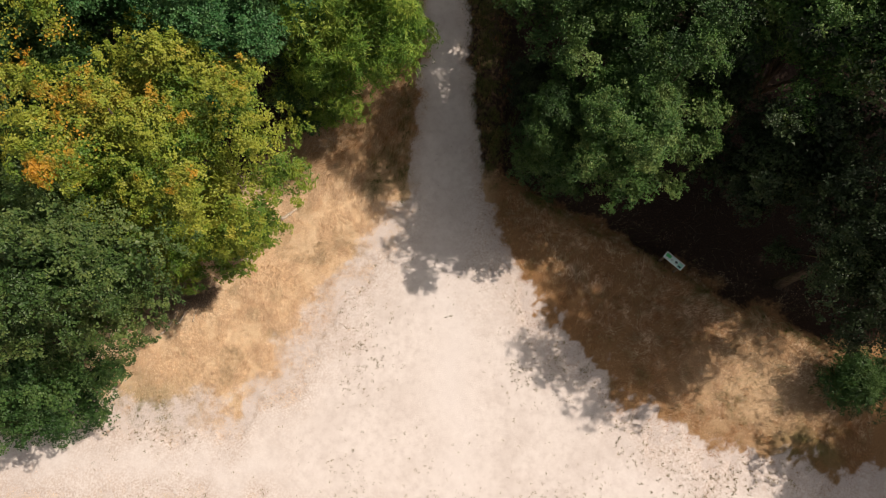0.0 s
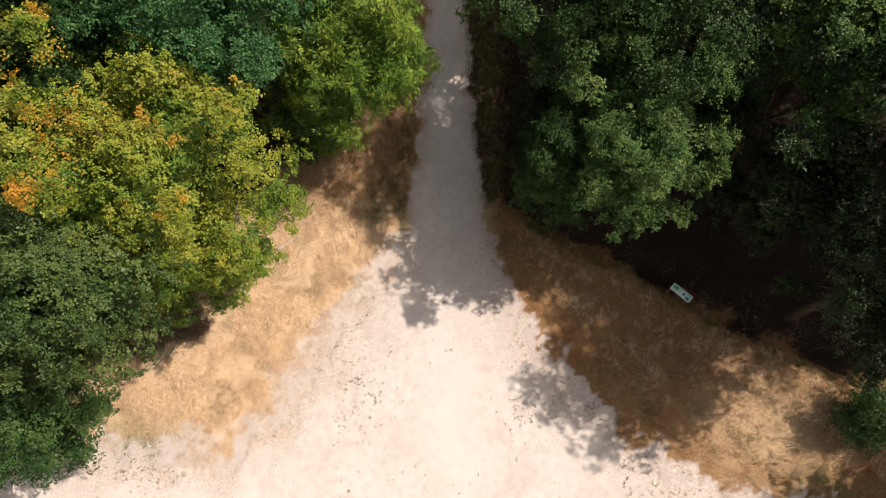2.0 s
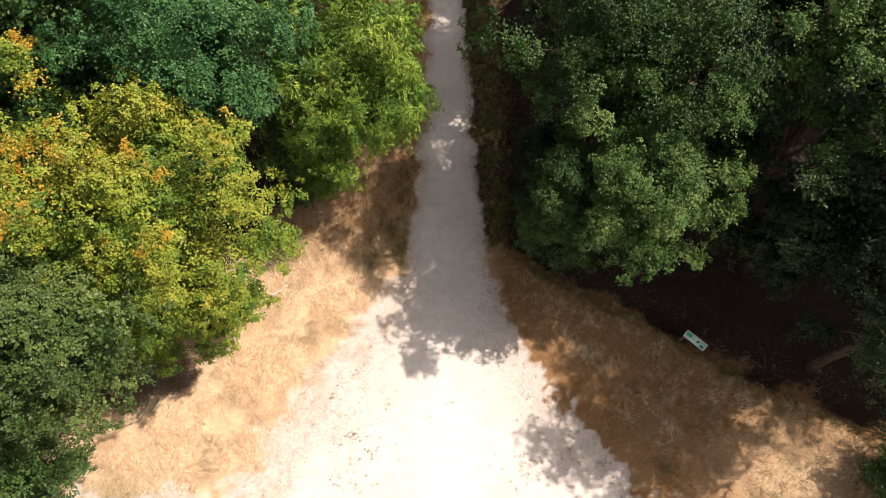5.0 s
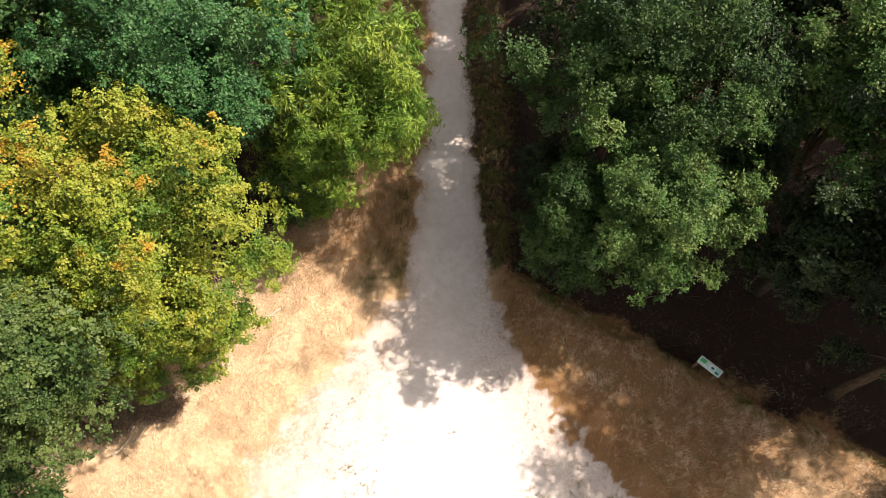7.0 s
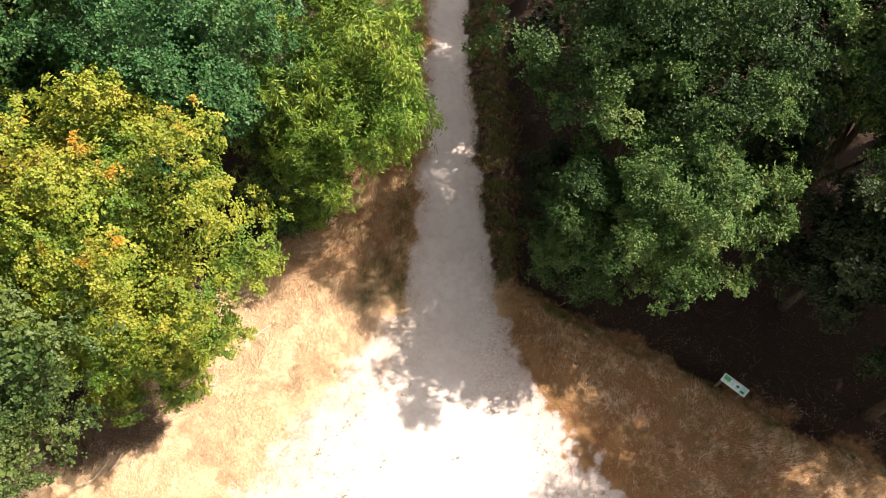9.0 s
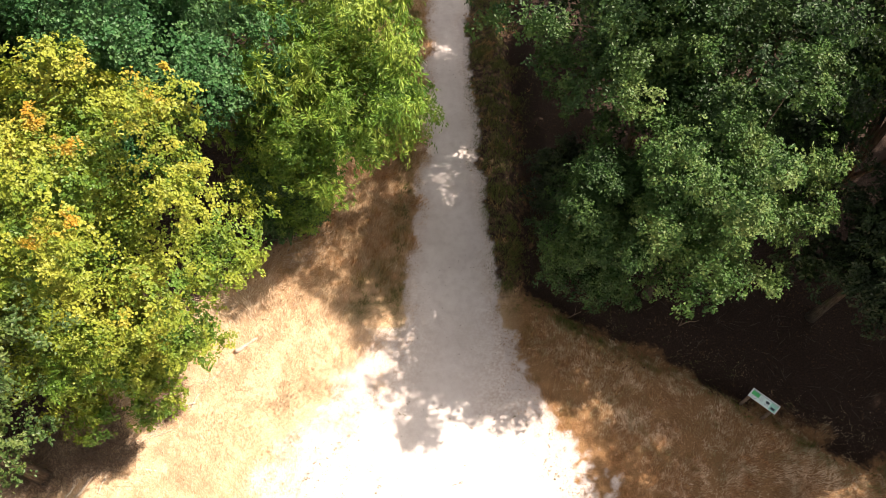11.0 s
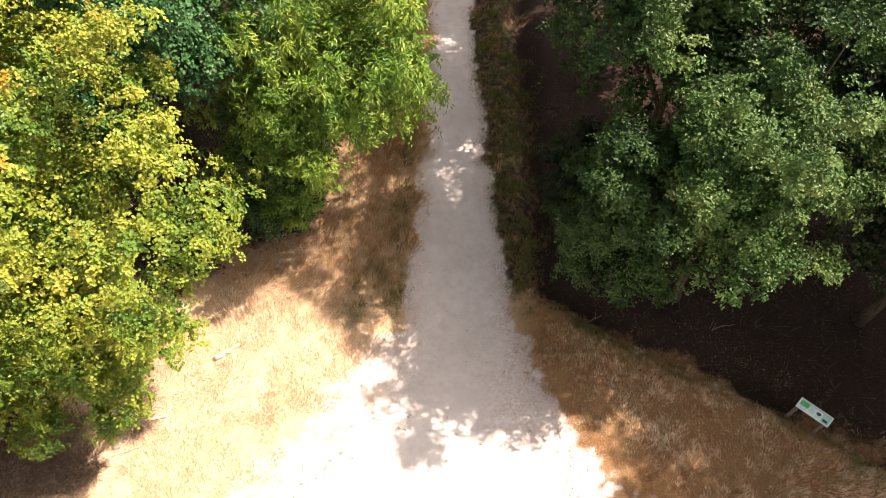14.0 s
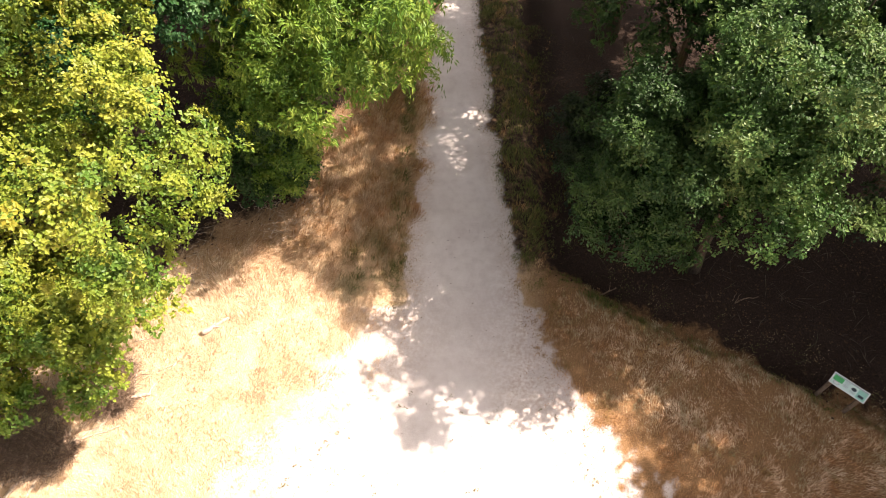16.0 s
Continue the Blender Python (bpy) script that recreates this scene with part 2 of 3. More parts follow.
def tube_mesh(name, points, radii, material, sides=7, seed=0):
    verts, faces = tube(points, radii, sides, seed)
    me = bpy.data.meshes.new(name)
    me.from_pydata([tuple(v) for v in verts], [], [tuple(dict.fromkeys(f)) for f in faces])
    me.polygons.foreach_set("use_smooth", [True] * len(me.polygons))
    me.materials.append(material)
    return me


def leaves(at, axis, normal, length, width, fold=0.18):
    """Folded leaves, two triangles each, as verts and faces."""
    n = len(at)
    axis = unit(axis)
    side = unit(np.cross(normal, axis))
    normal = np.cross(axis, side)
    length, width = np.asarray(length)[:, None], np.asarray(width)[:, None]
    mid = at + axis * length * 0.45 + normal * width * fold
    tip = at + axis * length - normal * length * 0.08
    verts = np.stack([at, mid + side * width / 2, tip, mid - side * width / 2], 1).reshape(-1, 3)
    first = np.arange(n)[:, None] * 4
    faces = np.concatenate([first + (0, 2, 1), first + (0, 3, 2)], 1).reshape(-1, 3)
    return verts, faces


# ---- plan of the ground ----
OUTLINE = np.array([
    (-1.1, 42), (-1.12, 21), (-1.3, 15), (-1.42, 11.5), (-1.68, 8), (-2.1, 6.9), (-3.7, 4.9), (-5.4, 2.3), (-6.2, 1.1), (-8.2, -0.2),
    (-13.4, -0.25), (-24, -0.1), (-60, 1.5), (-60, -1.2), (-24, -2.9), (-14, -2.8), (-6, -3.3), (2, -4.2), (10, -4.4), (24, -3.9),
    (60, -2.6), (60, 0.2), (24, -0.9), (14, -1.5), (9.8, -1.0), (7.9, 0.25), (6.0, 1.3), (4.6, 2.9), (3.1, 4.7), (1.7, 6.5),
    (1.25, 8), (0.98, 11.5), (0.5, 15.8), (0.12, 21), (0.12, 42)])
DITCH = np.array([(2.0, 42), (2.0, 21), (2.36, 13.6), (2.45, 10.5), (4.7, 8.85), (6.65, 7.95), (8.4, 7.25), (10.3, 6.0), (14, 4.2), (30, 2.5)])
LEFT_WOODS = np.array([(-3.9, 42), (-3.9, 16), (-4.6, 12.6), (-6.4, 11.7), (-8.3, 9.4), (-10.2, 7.3), (-12.4, 4.2), (-14.0, 1.6), (-24, 1.2), (-60, 2.5)])


def to_line(p, line):
    """Distance to a polyline, and on which side of it (left is positive)."""
    best, side = np.full(len(p), 1e9), np.zeros(len(p))
    for a, b in zip(line[:-1], line[1:]):
        d = b - a
        t = np.clip(((p - a) @ d) / (d @ d), 0, 1)
        away = p - (a + t[:, None] * d)
        dist = np.hypot(away[:, 0], away[:, 1])
        cross = d[0] * (p[:, 1] - a[1]) - d[1] * (p[:, 0] - a[0])
        near = dist < best
        best[near], side[near] = dist[near], np.sign(cross[near])
    return best, side


def inside(p, poly):
    odd = np.zeros(len(p), bool)
    for a, b in zip(poly, np.roll(poly, -1, 0)):
        hit = (a[1] > p[:, 1]) != (b[1] > p[:, 1])
        odd ^= hit & (p[:, 0] < (b[0] - a[0]) * (p[:, 1] - a[1]) / (b[1] - a[1] + 1e-12) + a[0])
    return odd


def gravel_depth(p):
    """Metres inside the gravel (outside: minus), with a ragged edge."""
    d, _ = to_line(p, np.r_[OUTLINE, OUTLINE[:1]])
    d = np.where(inside(p, OUTLINE), d, -d)
    ragged = smooth(-p[:, 1], -9, -5) * 0.5 + 0.24
    return d + ragged * (wobble(p * 0.9) * 0.8 + wobble(p * 2.7 + 9) * 0.45 + wobble(p * 7 + 3) * 0.3 + wobble(p * 15 + 1) * 0.3)


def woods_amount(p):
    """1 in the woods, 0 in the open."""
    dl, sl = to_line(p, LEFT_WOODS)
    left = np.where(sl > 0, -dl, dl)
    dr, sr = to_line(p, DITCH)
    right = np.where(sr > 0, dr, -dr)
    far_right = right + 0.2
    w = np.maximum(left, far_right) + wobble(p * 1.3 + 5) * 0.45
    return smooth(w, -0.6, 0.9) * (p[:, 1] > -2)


def height(p):
    """The lie of the land."""
    far = smooth(np.hypot(p[:, 0], p[:, 1]), 40, 120)
    z = wobble(p * 0.22) * 0.10 + wobble(p * 1.1 + 7) * 0.03 + wobble(p * 3.1) * 0.012
    d, _ = to_line(p, DITCH)
    z -= 0.38 * np.exp(-(d / 0.42) ** 2)
    z += 0.14 * np.exp(-((d - 0.85) / 0.5) ** 2)
    depth = gravel_depth(p)
    z *= 1 - 0.75 * smooth(depth, -1.0, 0.6)
    return z * (1 - far) + far * wobble(p * 0.01) * 1.5


def spread(lo, hi, step, reach):
    """Even steps between lo and hi, then ever longer ones out to reach."""
    mid = list(np.arange(lo, hi + step / 2, step))
    s, a, b = step, mid[0], mid[-1]
    out_a, out_b = [], []
    while b < reach:
        s *= 1.35
        a, b = a - s, b + s
        out_a.append(a)
        out_b.append(b)
    return np.array(out_a[::-1] + mid + out_b)


def grid(xs, ys):
    gx, gy = np.meshgrid(xs, ys)
    p = np.c_[gx.ravel(), gy.ravel()]
    i = np.arange(len(ys) - 1)[:, None] * len(xs) + np.arange(len(xs) - 1)[None]
    i = i.ravel()
    return p, np.c_[i, i + 1, i + 1 + len(xs), i + len(xs)]


# ---- ground and track ----
p, quads = grid(spread(-22, 22, 0.21, 1500), spread(-9, 30, 0.21, 1500))
green = np.exp(-((p[:, 0] + 11) ** 2 / 3 + (p[:, 1] - 0.3) ** 2 / 0.8)) + np.exp(-((p[:, 0] - 13.6) ** 2 + (p[:, 1] + 0.4) ** 2) / 1.2)
# Matted brown is lightened in an oval: the sun patch put into the colour.
# Right verge takes the litter's dark tone: overhanging trees' shade put into colour.
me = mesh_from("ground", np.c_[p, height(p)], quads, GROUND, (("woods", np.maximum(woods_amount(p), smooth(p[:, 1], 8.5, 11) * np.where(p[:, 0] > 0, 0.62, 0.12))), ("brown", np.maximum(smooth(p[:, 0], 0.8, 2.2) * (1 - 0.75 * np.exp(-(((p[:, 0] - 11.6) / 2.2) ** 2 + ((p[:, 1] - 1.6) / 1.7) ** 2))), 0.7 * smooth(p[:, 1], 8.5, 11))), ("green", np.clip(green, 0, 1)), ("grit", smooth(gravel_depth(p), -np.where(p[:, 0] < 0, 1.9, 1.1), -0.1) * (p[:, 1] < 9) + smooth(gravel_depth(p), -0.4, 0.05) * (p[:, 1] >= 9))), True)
ground = tagged(new("ground", me), "dry straw-covered clearing floor turning to shade-darkened brown leaf litter under the trees", "ground", kind="structure")

p, quads = grid(np.arange(-34, 34.01, 0.11), np.arange(-6, 40.01, 0.11))
depth = gravel_depth(p)
keep = (depth[quads] > -0.35).any(1)
label = np.arange(len(p))
while True:  # drop loose scraps, so that the track is one sheet
    before = label.copy()
    np.minimum.at(label, quads[keep].ravel(), np.repeat(label[quads[keep]].min(1), 4))
    label = label[label]
    if (label == before).all():
        break
keep &= label[quads[:, 0]] == np.bincount(label[quads[keep]].ravel()).argmax()
used = np.unique(quads[keep])
index = np.full(len(p), -1)
index[used] = np.arange(len(used))
p, depth, quads = p[used], depth[used], index[quads[keep]]
crown_line = 0.028 * np.clip(depth / 0.35, -1.6, 1.0) + wobble(p * 2.3) * 0.004 + wobble(p * 1.1) * 0.008
middle = -0.1 - 0.03 * (p[:, 1] - 8) * (p[:, 1] > 8) + np.where(p[:, 1] < 8, (8 - p[:, 1]) * 0.09, 0)
worn = np.exp(-((p[:, 0] - middle) / 0.9) ** 2) * smooth(-p[:, 1], -9, -4) + 0.5 * np.exp(-((p[:, 1] + 2.0) / 1.0) ** 2) * smooth(np.abs(p[:, 0]), 4, 8)
worn *= 0.75 + 0.35 * wobble(p * 0.8 + 31)
rim = smooth(-depth, -2.2, 0.2) * smooth(-p[:, 1], -12, -6) * 0.9 + smooth(-depth, -0.45, 0.1) * 0.9
me = mesh_from("gravel_track", np.c_[p, height(p) + crown_line], quads, GRAVEL,
               (("worn", np.clip(worn, 0, 1)), ("rim", np.clip(rim, 0, 1))), True)
track = tagged(new("gravel_track", me), "pale gravel forest track widening into a sunlit junction", "track", kind="structure")


# ---- grass ----
def grass(name, box, count, seed, tall, wide, label, rust=0.0):
    """Bent dry blades, leaning together in drifts; thin on the gravel's rim and gone in the woods; longer on the verges of the track."""
    rng = np.random.default_rng(seed)
    p = np.c_[rng.uniform(box[0], box[1], count), rng.uniform(box[2], box[3], count)]
    depth, woods = gravel_depth(p), woods_amount(p)
    clump = 0.5 + 0.5 * wobble(p * 2.2 + 17) + 0.35 * wobble(p * 6.3)
    verge = smooth(p[:, 1], 8.5, 11)
    open_rim = (smooth(-depth, -1.0, 1.0) if rust else smooth(-depth, -1.45, 1.0)) * (1 - verge) + smooth(-depth, -0.3, 0.25) * verge * (0.7 if rust else 1.0)
    chance = open_rim * np.clip(1 - (1.7 if rust else 1.1) * woods, 0, 1) * np.clip(0.15 + 1.1 * clump, 0.06, 1)
    chance += 0.06 * smooth(-depth, -2.4, 0.0) * (clump > 0.7) * (p[:, 1] < 8)
    dl, _ = to_line(p, DITCH)
    chance += 0.45 * np.exp(-(dl / 0.6) ** 2) * smooth(clump, 0.35, 0.8) * (p[:, 0] > 1) * (p[:, 1] < 22)
    dw, sw = to_line(p, LEFT_WOODS)
    bare = smooth(-np.where(sw > 0, dw, -dw) - 0.4 * wobble(p * 0.9 + 15), -1.7, -0.3) * (p[:, 0] < 0) * (p[:, 1] < 12.5)
    keep = rng.uniform(size=count) < chance * (1 - 0.6 * bare)
    p, depth, woods, clump, verge = p[keep], depth[keep], woods[keep], clump[keep], verge[keep]
    n = len(p)
    reach = smooth(-depth, -0.2, 2.2) * (1 - verge) + verge * smooth(-depth, -0.2, 0.7)
    tallness = tall * (0.28 + 0.72 * reach) * rng.uniform(0.45, 1.3, n) * (0.45 + 0.8 * clump) * (1 + 0.7 * verge) * (1 - 0.75 * woods)
    lean = 1.0 + wobble(p * 0.45 + 41) * 1.1 + wobble(p * 1.9) * 0.9 + rng.normal(0, 0.6, n)
    way = np.c_[np.cos(lean), np.sin(lean)]
    across = np.c_[-way[:, 1], way[:, 0], np.zeros(n)]
    flat = rng.uniform(0.3, 1.0, n)[:, None]
    root = np.c_[p, height(p) - 0.01]
    knee = root + np.c_[way * flat * 0.35, np.full(n, 0.42)] * tallness[:, None]
    tip = root + np.c_[way * flat * 0.95, (1 - 0.62 * flat[:, 0])] * tallness[:, None]
    w = (wide * rng.uniform(0.6, 1.3, n) * np.where(rng.uniform(size=n) < 0.08, 2.0, 1.0))[:, None]
    verts = np.stack([root, knee + across * w, tip, knee - across * w], 1).reshape(-1, 3)
    first = np.arange(n)[:, None] * 4
    faces = np.concatenate([first + (0, 1, 3), first + (1, 2, 3)], 1).reshape(-1, 3)
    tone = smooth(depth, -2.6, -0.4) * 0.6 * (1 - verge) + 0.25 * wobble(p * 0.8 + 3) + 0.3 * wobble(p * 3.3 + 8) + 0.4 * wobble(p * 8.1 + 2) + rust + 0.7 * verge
    # Golden straw, with the sun patch's light also put into its tone.
    sunlit_gold = np.exp(-(((p[:, 0] - 11.6) / 2.2) ** 2 + ((p[:, 1] - 1.6) / 1.7) ** 2)) if rust else 0.0
    tone = tone - 0.4 * sunlit_gold
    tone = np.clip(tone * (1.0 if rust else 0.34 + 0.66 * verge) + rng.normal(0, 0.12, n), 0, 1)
    # Right verge greener, its shade also painted in by the dark green.
    edge = np.exp(-((p[:, 0] + 1.9) / 0.25) ** 2) * smooth(p[:, 1], 7, 9) * 1.0 + 1.3 * verge * (p[:, 0] > 0) + 0.3 * verge
    dl, _ = to_line(p, DITCH)
    edge += 0.9 * np.exp(-((p[:, 0] + 2.8) / 0.55) ** 2 - ((p[:, 1] - 9.9) / 0.8) ** 2)
    edge += 1.0 * np.exp(-((dl - 0.35) / 0.5) ** 2) * (p[:, 1] < 22) * (p[:, 0] > 1)
    edge += np.exp(-((p[:, 0] + 11) ** 2 / 3 + (p[:, 1] - 0.3) ** 2 / 0.8)) + np.exp(-((p[:, 0] - 13.6) ** 2 + (p[:, 1] + 0.4) ** 2) / 1.2)
    fresh = np.clip(edge * (0.6 + 0.35 * wobble(p * 1.9 + 23) + 0.5 * wobble(p * 6.5 + 37)) + 0.2 * (wobble(p * 1.2 + 61) > 0.4) + (0.4 if rust else 0.0) * smooth(wobble(p * 2.7 + 71) + 0.6 * wobble(p * 7.3 + 5), 0.2, 0.8), 0, 1)
    me = mesh_from(name, verts, faces, STRAW, (("tone", np.repeat(tone, 4)), ("fresh", np.repeat(fresh, 4))))
    return tagged(new(name, me), label, "grass", kind="stuff")


grass("dry_grass", (-16, -1.0, -4.6, 25), 720000, 5, 0.19, 0.006, "bleached dry grass in drifts beside the gravel")
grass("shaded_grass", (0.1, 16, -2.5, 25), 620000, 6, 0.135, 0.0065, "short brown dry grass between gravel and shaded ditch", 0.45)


# ---- trees ----
def crown_mesh(name, seed, size, material, boughs=50, sprays=12, per_spray=80, leaf=(0.07, 0.05), bough=1.0, spray=0.29, droop=0.2, low=-0.45,
               lobes=0.35, fill=8000, inner_leaf=1.7, shelf=0.85, hollow=0.4):
    """A crown of boughs round the origin, each bough a dome of leaf sprays; size: half width, depth and height. Also gives the boughs' places."""
    rng = np.random.default_rng(seed)
    lump = Lattice(seed + 100, 16)
    size = np.array(size)
    pool = unit(rng.normal(size=(boughs * 9, 3)))
    pool = pool[pool[:, 2] > low]
    chosen = [0]
    gap = np.full(len(pool), 9.0)
    for _ in range(min(boughs, len(pool)) - 1):
        gap = np.minimum(gap, np.linalg.norm(pool - pool[chosen[-1]], axis=1))
        chosen.append(int(np.argmax(gap * (1 + 0.4 * rng.uniform(size=len(gap))))))
    way = pool[chosen]
    n = len(way)
    radius = 1 + lobes * lump(way * 2.2 + 4) + 0.3 * lobes * lump(way * 5 + 1)
    radius *= np.where(rng.uniform(size=n) < hollow, rng.uniform(0.35, 0.68, n), rng.uniform(0.80, 1.10, n))
    centre = way * radius[:, None] * (size - 0.55 * bough)
    out = unit(way / size)
    big = bough * rng.uniform(0.7, 1.3, n)
    # sprays on the outer, upper side of each bough
    d = unit(unit(rng.normal(size=(n, sprays, 3))) * (1, 1, 0.7) + out[:, None] * 0.7 + (0, 0, 0.35))
    mid = centre[:, None] + d * (big[:, None] * rng.uniform(0.3, 1.25, (n, sprays)))[..., None] * (1, 1, shelf)
    face = unit(d * 0.4 + out[:, None] * 0.5 + (0, 0, 0.6) + rng.normal(0, 0.45, (n, sprays, 3)))
    mid, face, d = mid.reshape(-1, 3), face.reshape(-1, 3), d.reshape(-1, 3)
    q = len(mid)
    # leaves round the middle of each spray, hanging towards its rim
    side = unit(np.cross(face, rng.normal(size=(q, 3))))
    over = np.cross(face, side)
    a = rng.uniform(0, 2 * np.pi, (q, 7))[:, rng.integers(0, 7, per_spray)] + rng.normal(0, 0.16, (q, per_spray))
    r = np.sqrt(rng.uniform(0.01, 1.0, (q, per_spray)))
    reach = (spray * rng.uniform(0.65, 1.35, q))[:, None] * (0.8 + 0.35 * np.sin(a * 3 + rng.uniform(0, 6, (q, 1))))
    ray = side[:, None] * np.cos(a)[..., None] + over[:, None] * np.sin(a)[..., None]
    at = mid[:, None] + ray * (r * reach)[..., None] + face[:, None] * ((0.25 - 0.45 * r ** 2) * reach)[..., None]
    at[..., 2] -= droop * r ** 2 * reach
    at += rng.normal(0, 0.03, at.shape)
    at, ray = at.reshape(-1, 3), ray.reshape(-1, 3)
    faces_up = np.repeat(face, per_spray, 0)
    m = len(at)
    axis = ray + rng.normal(0, 0.5, (m, 3)) + (0, 0, -droop * 1.5)
    normal = faces_up + ray * 0.3 + rng.normal(0, 0.22, (m, 3))
    scale = rng.uniform(0.65, 1.25, m)
    # filler leaves inside the crown, added to block light through it
    core = unit(rng.normal(size=(fill, 3))) * rng.uniform(0.2, 0.58, (fill, 1))
    core = core[core[:, 2] > low * 0.7]
    core = core * size * (1 + lobes * lump(unit(core) * 2.2 + 4))[:, None]
    inner = centre[:, None] - out[:, None] * big[:, None, None] * 0.45 + rng.normal(0, 0.3, (n, 170, 3)) * big[:, None, None] * (1, 1, 0.6)
    core = np.r_[core, inner.reshape(-1, 3)]
    k = len(core)
    at = np.r_[at, core]
    axis = np.r_[axis, rng.normal(size=(k, 3)) * (1, 1, 0.5)]
    normal = np.r_[normal, rng.normal(0, 0.5, (k, 3)) + (0, 0, 1)]
    scale = np.r_[scale, inner_leaf * rng.uniform(0.8, 1.25, k)]
    verts, faces = leaves(at, axis, normal, leaf[0] * scale, leaf[1] * scale * np.where(np.arange(m + k) < m, 1, 1.3))
    return mesh_from(name, verts, faces, material), centre


def tree(where, crown_at, size, material, label, seed, trunk=0.17, group="woodland trees", kind_name="tree", limbs=7, **more):
    """A tree: trunk, limbs and a crown. where: its foot; crown_at: the crown's middle; size: the crown's half sizes."""
    rng = np.random.default_rng(seed + 7)
    foot = np.array([where[0], where[1], float(height(np.array([where[:2]]))[0]) - 0.08])
    holder = tagged(new(kind_name), label, kind_name, group)
    holder.location = foot
    centre = np.array(crown_at, float) - foot
    me, sprays = crown_mesh("crown", seed, size, material, **more)
    crown = piece("crown", me, holder)
    crown.location = centre
    top = centre + (0, 0, size[2] * 0.55)
    t = np.linspace(0, 1, 9)[:, None]
    line = t * top + np.sin(t * np.pi) * rng.normal(0, 0.18, 3) * (1, 1, 0)
    line[:, :2] = line[:, :2] * (0.35 + 0.65 * t)
    radii = trunk * (1 - 0.86 * t[:, 0] ** 0.9)
    radii[0] *= 1.35
    piece("trunk", tube_mesh("trunk", line, radii, BARK, 9, seed), holder)
    goal = sprays[rng.permutation(len(sprays))[:limbs]]
    for k, g in enumerate(goal):
        k0 = rng.uniform(0.3, 0.8)
        i = k0 * 8
        a = line[int(i)] * (1 - i % 1) + line[min(int(i) + 1, 8)] * (i % 1)
        b = centre + g * 0.93
        u = np.linspace(0, 1, 6)[:, None]
        bow = a * (1 - u) + b * u + np.sin(u * np.pi) * (rng.normal(0, 0.15, 3) + (0, 0, 0.25))
        r0 = trunk * (1 - 0.8 * k0) * 0.62
        piece("branch", tube_mesh("branch", bow, r0 * (1 - 0.85 * u[:, 0]), BARK, 6, seed + k), holder)
    return holder


DEEP = "dense deep green broadleaf tree standing in the woods"
tree((-9.4, 8.4), (-8.9, 8.0, 7.7), (3.9, 3.8, 4.8), LEAF_MAPLE, "yellowing field maple with orange autumn patches at the clearing's edge", 1, 0.2,
     boughs=100, sprays=24, per_spray=64, leaf=(0.070, 0.058), low=-0.75, bough=0.8, spray=0.21, lobes=0.4, fill=12000, inner_leaf=1.0)
tree((-11.4, 4.2), (-10.5, 4.0, 9.0), (2.7, 2.4, 3.6), LEAF_OLIVE, "olive green broadleaf tree leaning out over the dry grass", 2, 0.18,
     boughs=76, sprays=22, per_spray=40, leaf=(0.076, 0.06), low=-0.8, bough=0.75, spray=0.2, lobes=0.42)
tree((-14.0, 1.2), (-13.5, 1.0, 4.0), (2.5, 2.1, 3.9), LEAF_LUSH, "low dark green tree beside the cross track", 15, 0.14,
     boughs=56, per_spray=40, leaf=(0.07, 0.054), low=-0.88, bough=0.66, sprays=20, spray=0.2)
tree((-8.4, 13.6), (-8.1, 13.1, 7.4), (3.6, 3.3, 4.6), LEAF_BLUE, "blue-green broadleaf tree behind the yellowing maple", 3, 0.19,
     boughs=76, per_spray=42, leaf=(0.084, 0.068), sprays=22, fill=8000, bough=0.78, spray=0.21, lobes=0.45, inner_leaf=1.15)
tree((-4.7, 14.0), (-3.7, 14.0, 5.4), (3.0, 3.0, 3.4), LEAF_FRESH, "fresh green tree with slender leaves overhanging the track", 4, 0.14,
     boughs=60, sprays=19, per_spray=46, leaf=(0.15, 0.044), droop=0.5, low=-0.7, bough=0.76, lobes=0.4, fill=7000, inner_leaf=0.9, spray=0.26)
tree((-14.9, 6.9), (-14.4, 6.9, 7.8), (3.3, 3.4, 4.6), LEAF_OLIVE, "olive green broadleaf tree deep in the woods", 5, 0.2, boughs=60, per_spray=36, leaf=(0.085, 0.068), sprays=18, bough=0.8, spray=0.22)
tree((-13.6, 12.6), (-13.2, 12.4, 8.2), (3.7, 3.5, 4.6), LEAF_LUSH, DEEP, 6, 0.2, boughs=64, per_spray=38, leaf=(0.09, 0.07), sprays=18, bough=0.8, spray=0.22)
tree((-6.2, 18.8), (-5.6, 18.6, 7.0), (3.7, 3.5, 4.4), LEAF_FRESH, "bright green tree close beside the track", 7, 0.17, boughs=60, per_spray=58, leaf=(0.14, 0.046), droop=0.4, sprays=12, bough=0.75)
tree((6.0, 10.2), (5.7, 9.9, 6.4), (2.5, 3.0, 3.5), LEAF_OAK, "green oak with clustered leaves beside the shaded ditch", 8, 0.14,
     boughs=92, sprays=19, per_spray=52, leaf=(0.074, 0.050), low=-0.85, lobes=0.42, bough=0.52, spray=0.2, fill=24000, inner_leaf=1.1, hollow=0.5)
# Darker-leaved lower crown stands for the oak's own shaded west side.
tree((4.1, 10.5), (3.7, 9.9, 4.6), (1.4, 2.0, 2.4), LEAF_LUSH, "dark young oak added as the taller oak's shaded west side", 24, 0.1,
     boughs=50, sprays=17, per_spray=46, leaf=(0.074, 0.050), low=-0.7, lobes=0.3, bough=0.5, spray=0.2, fill=9000, inner_leaf=1.1, hollow=0.4)
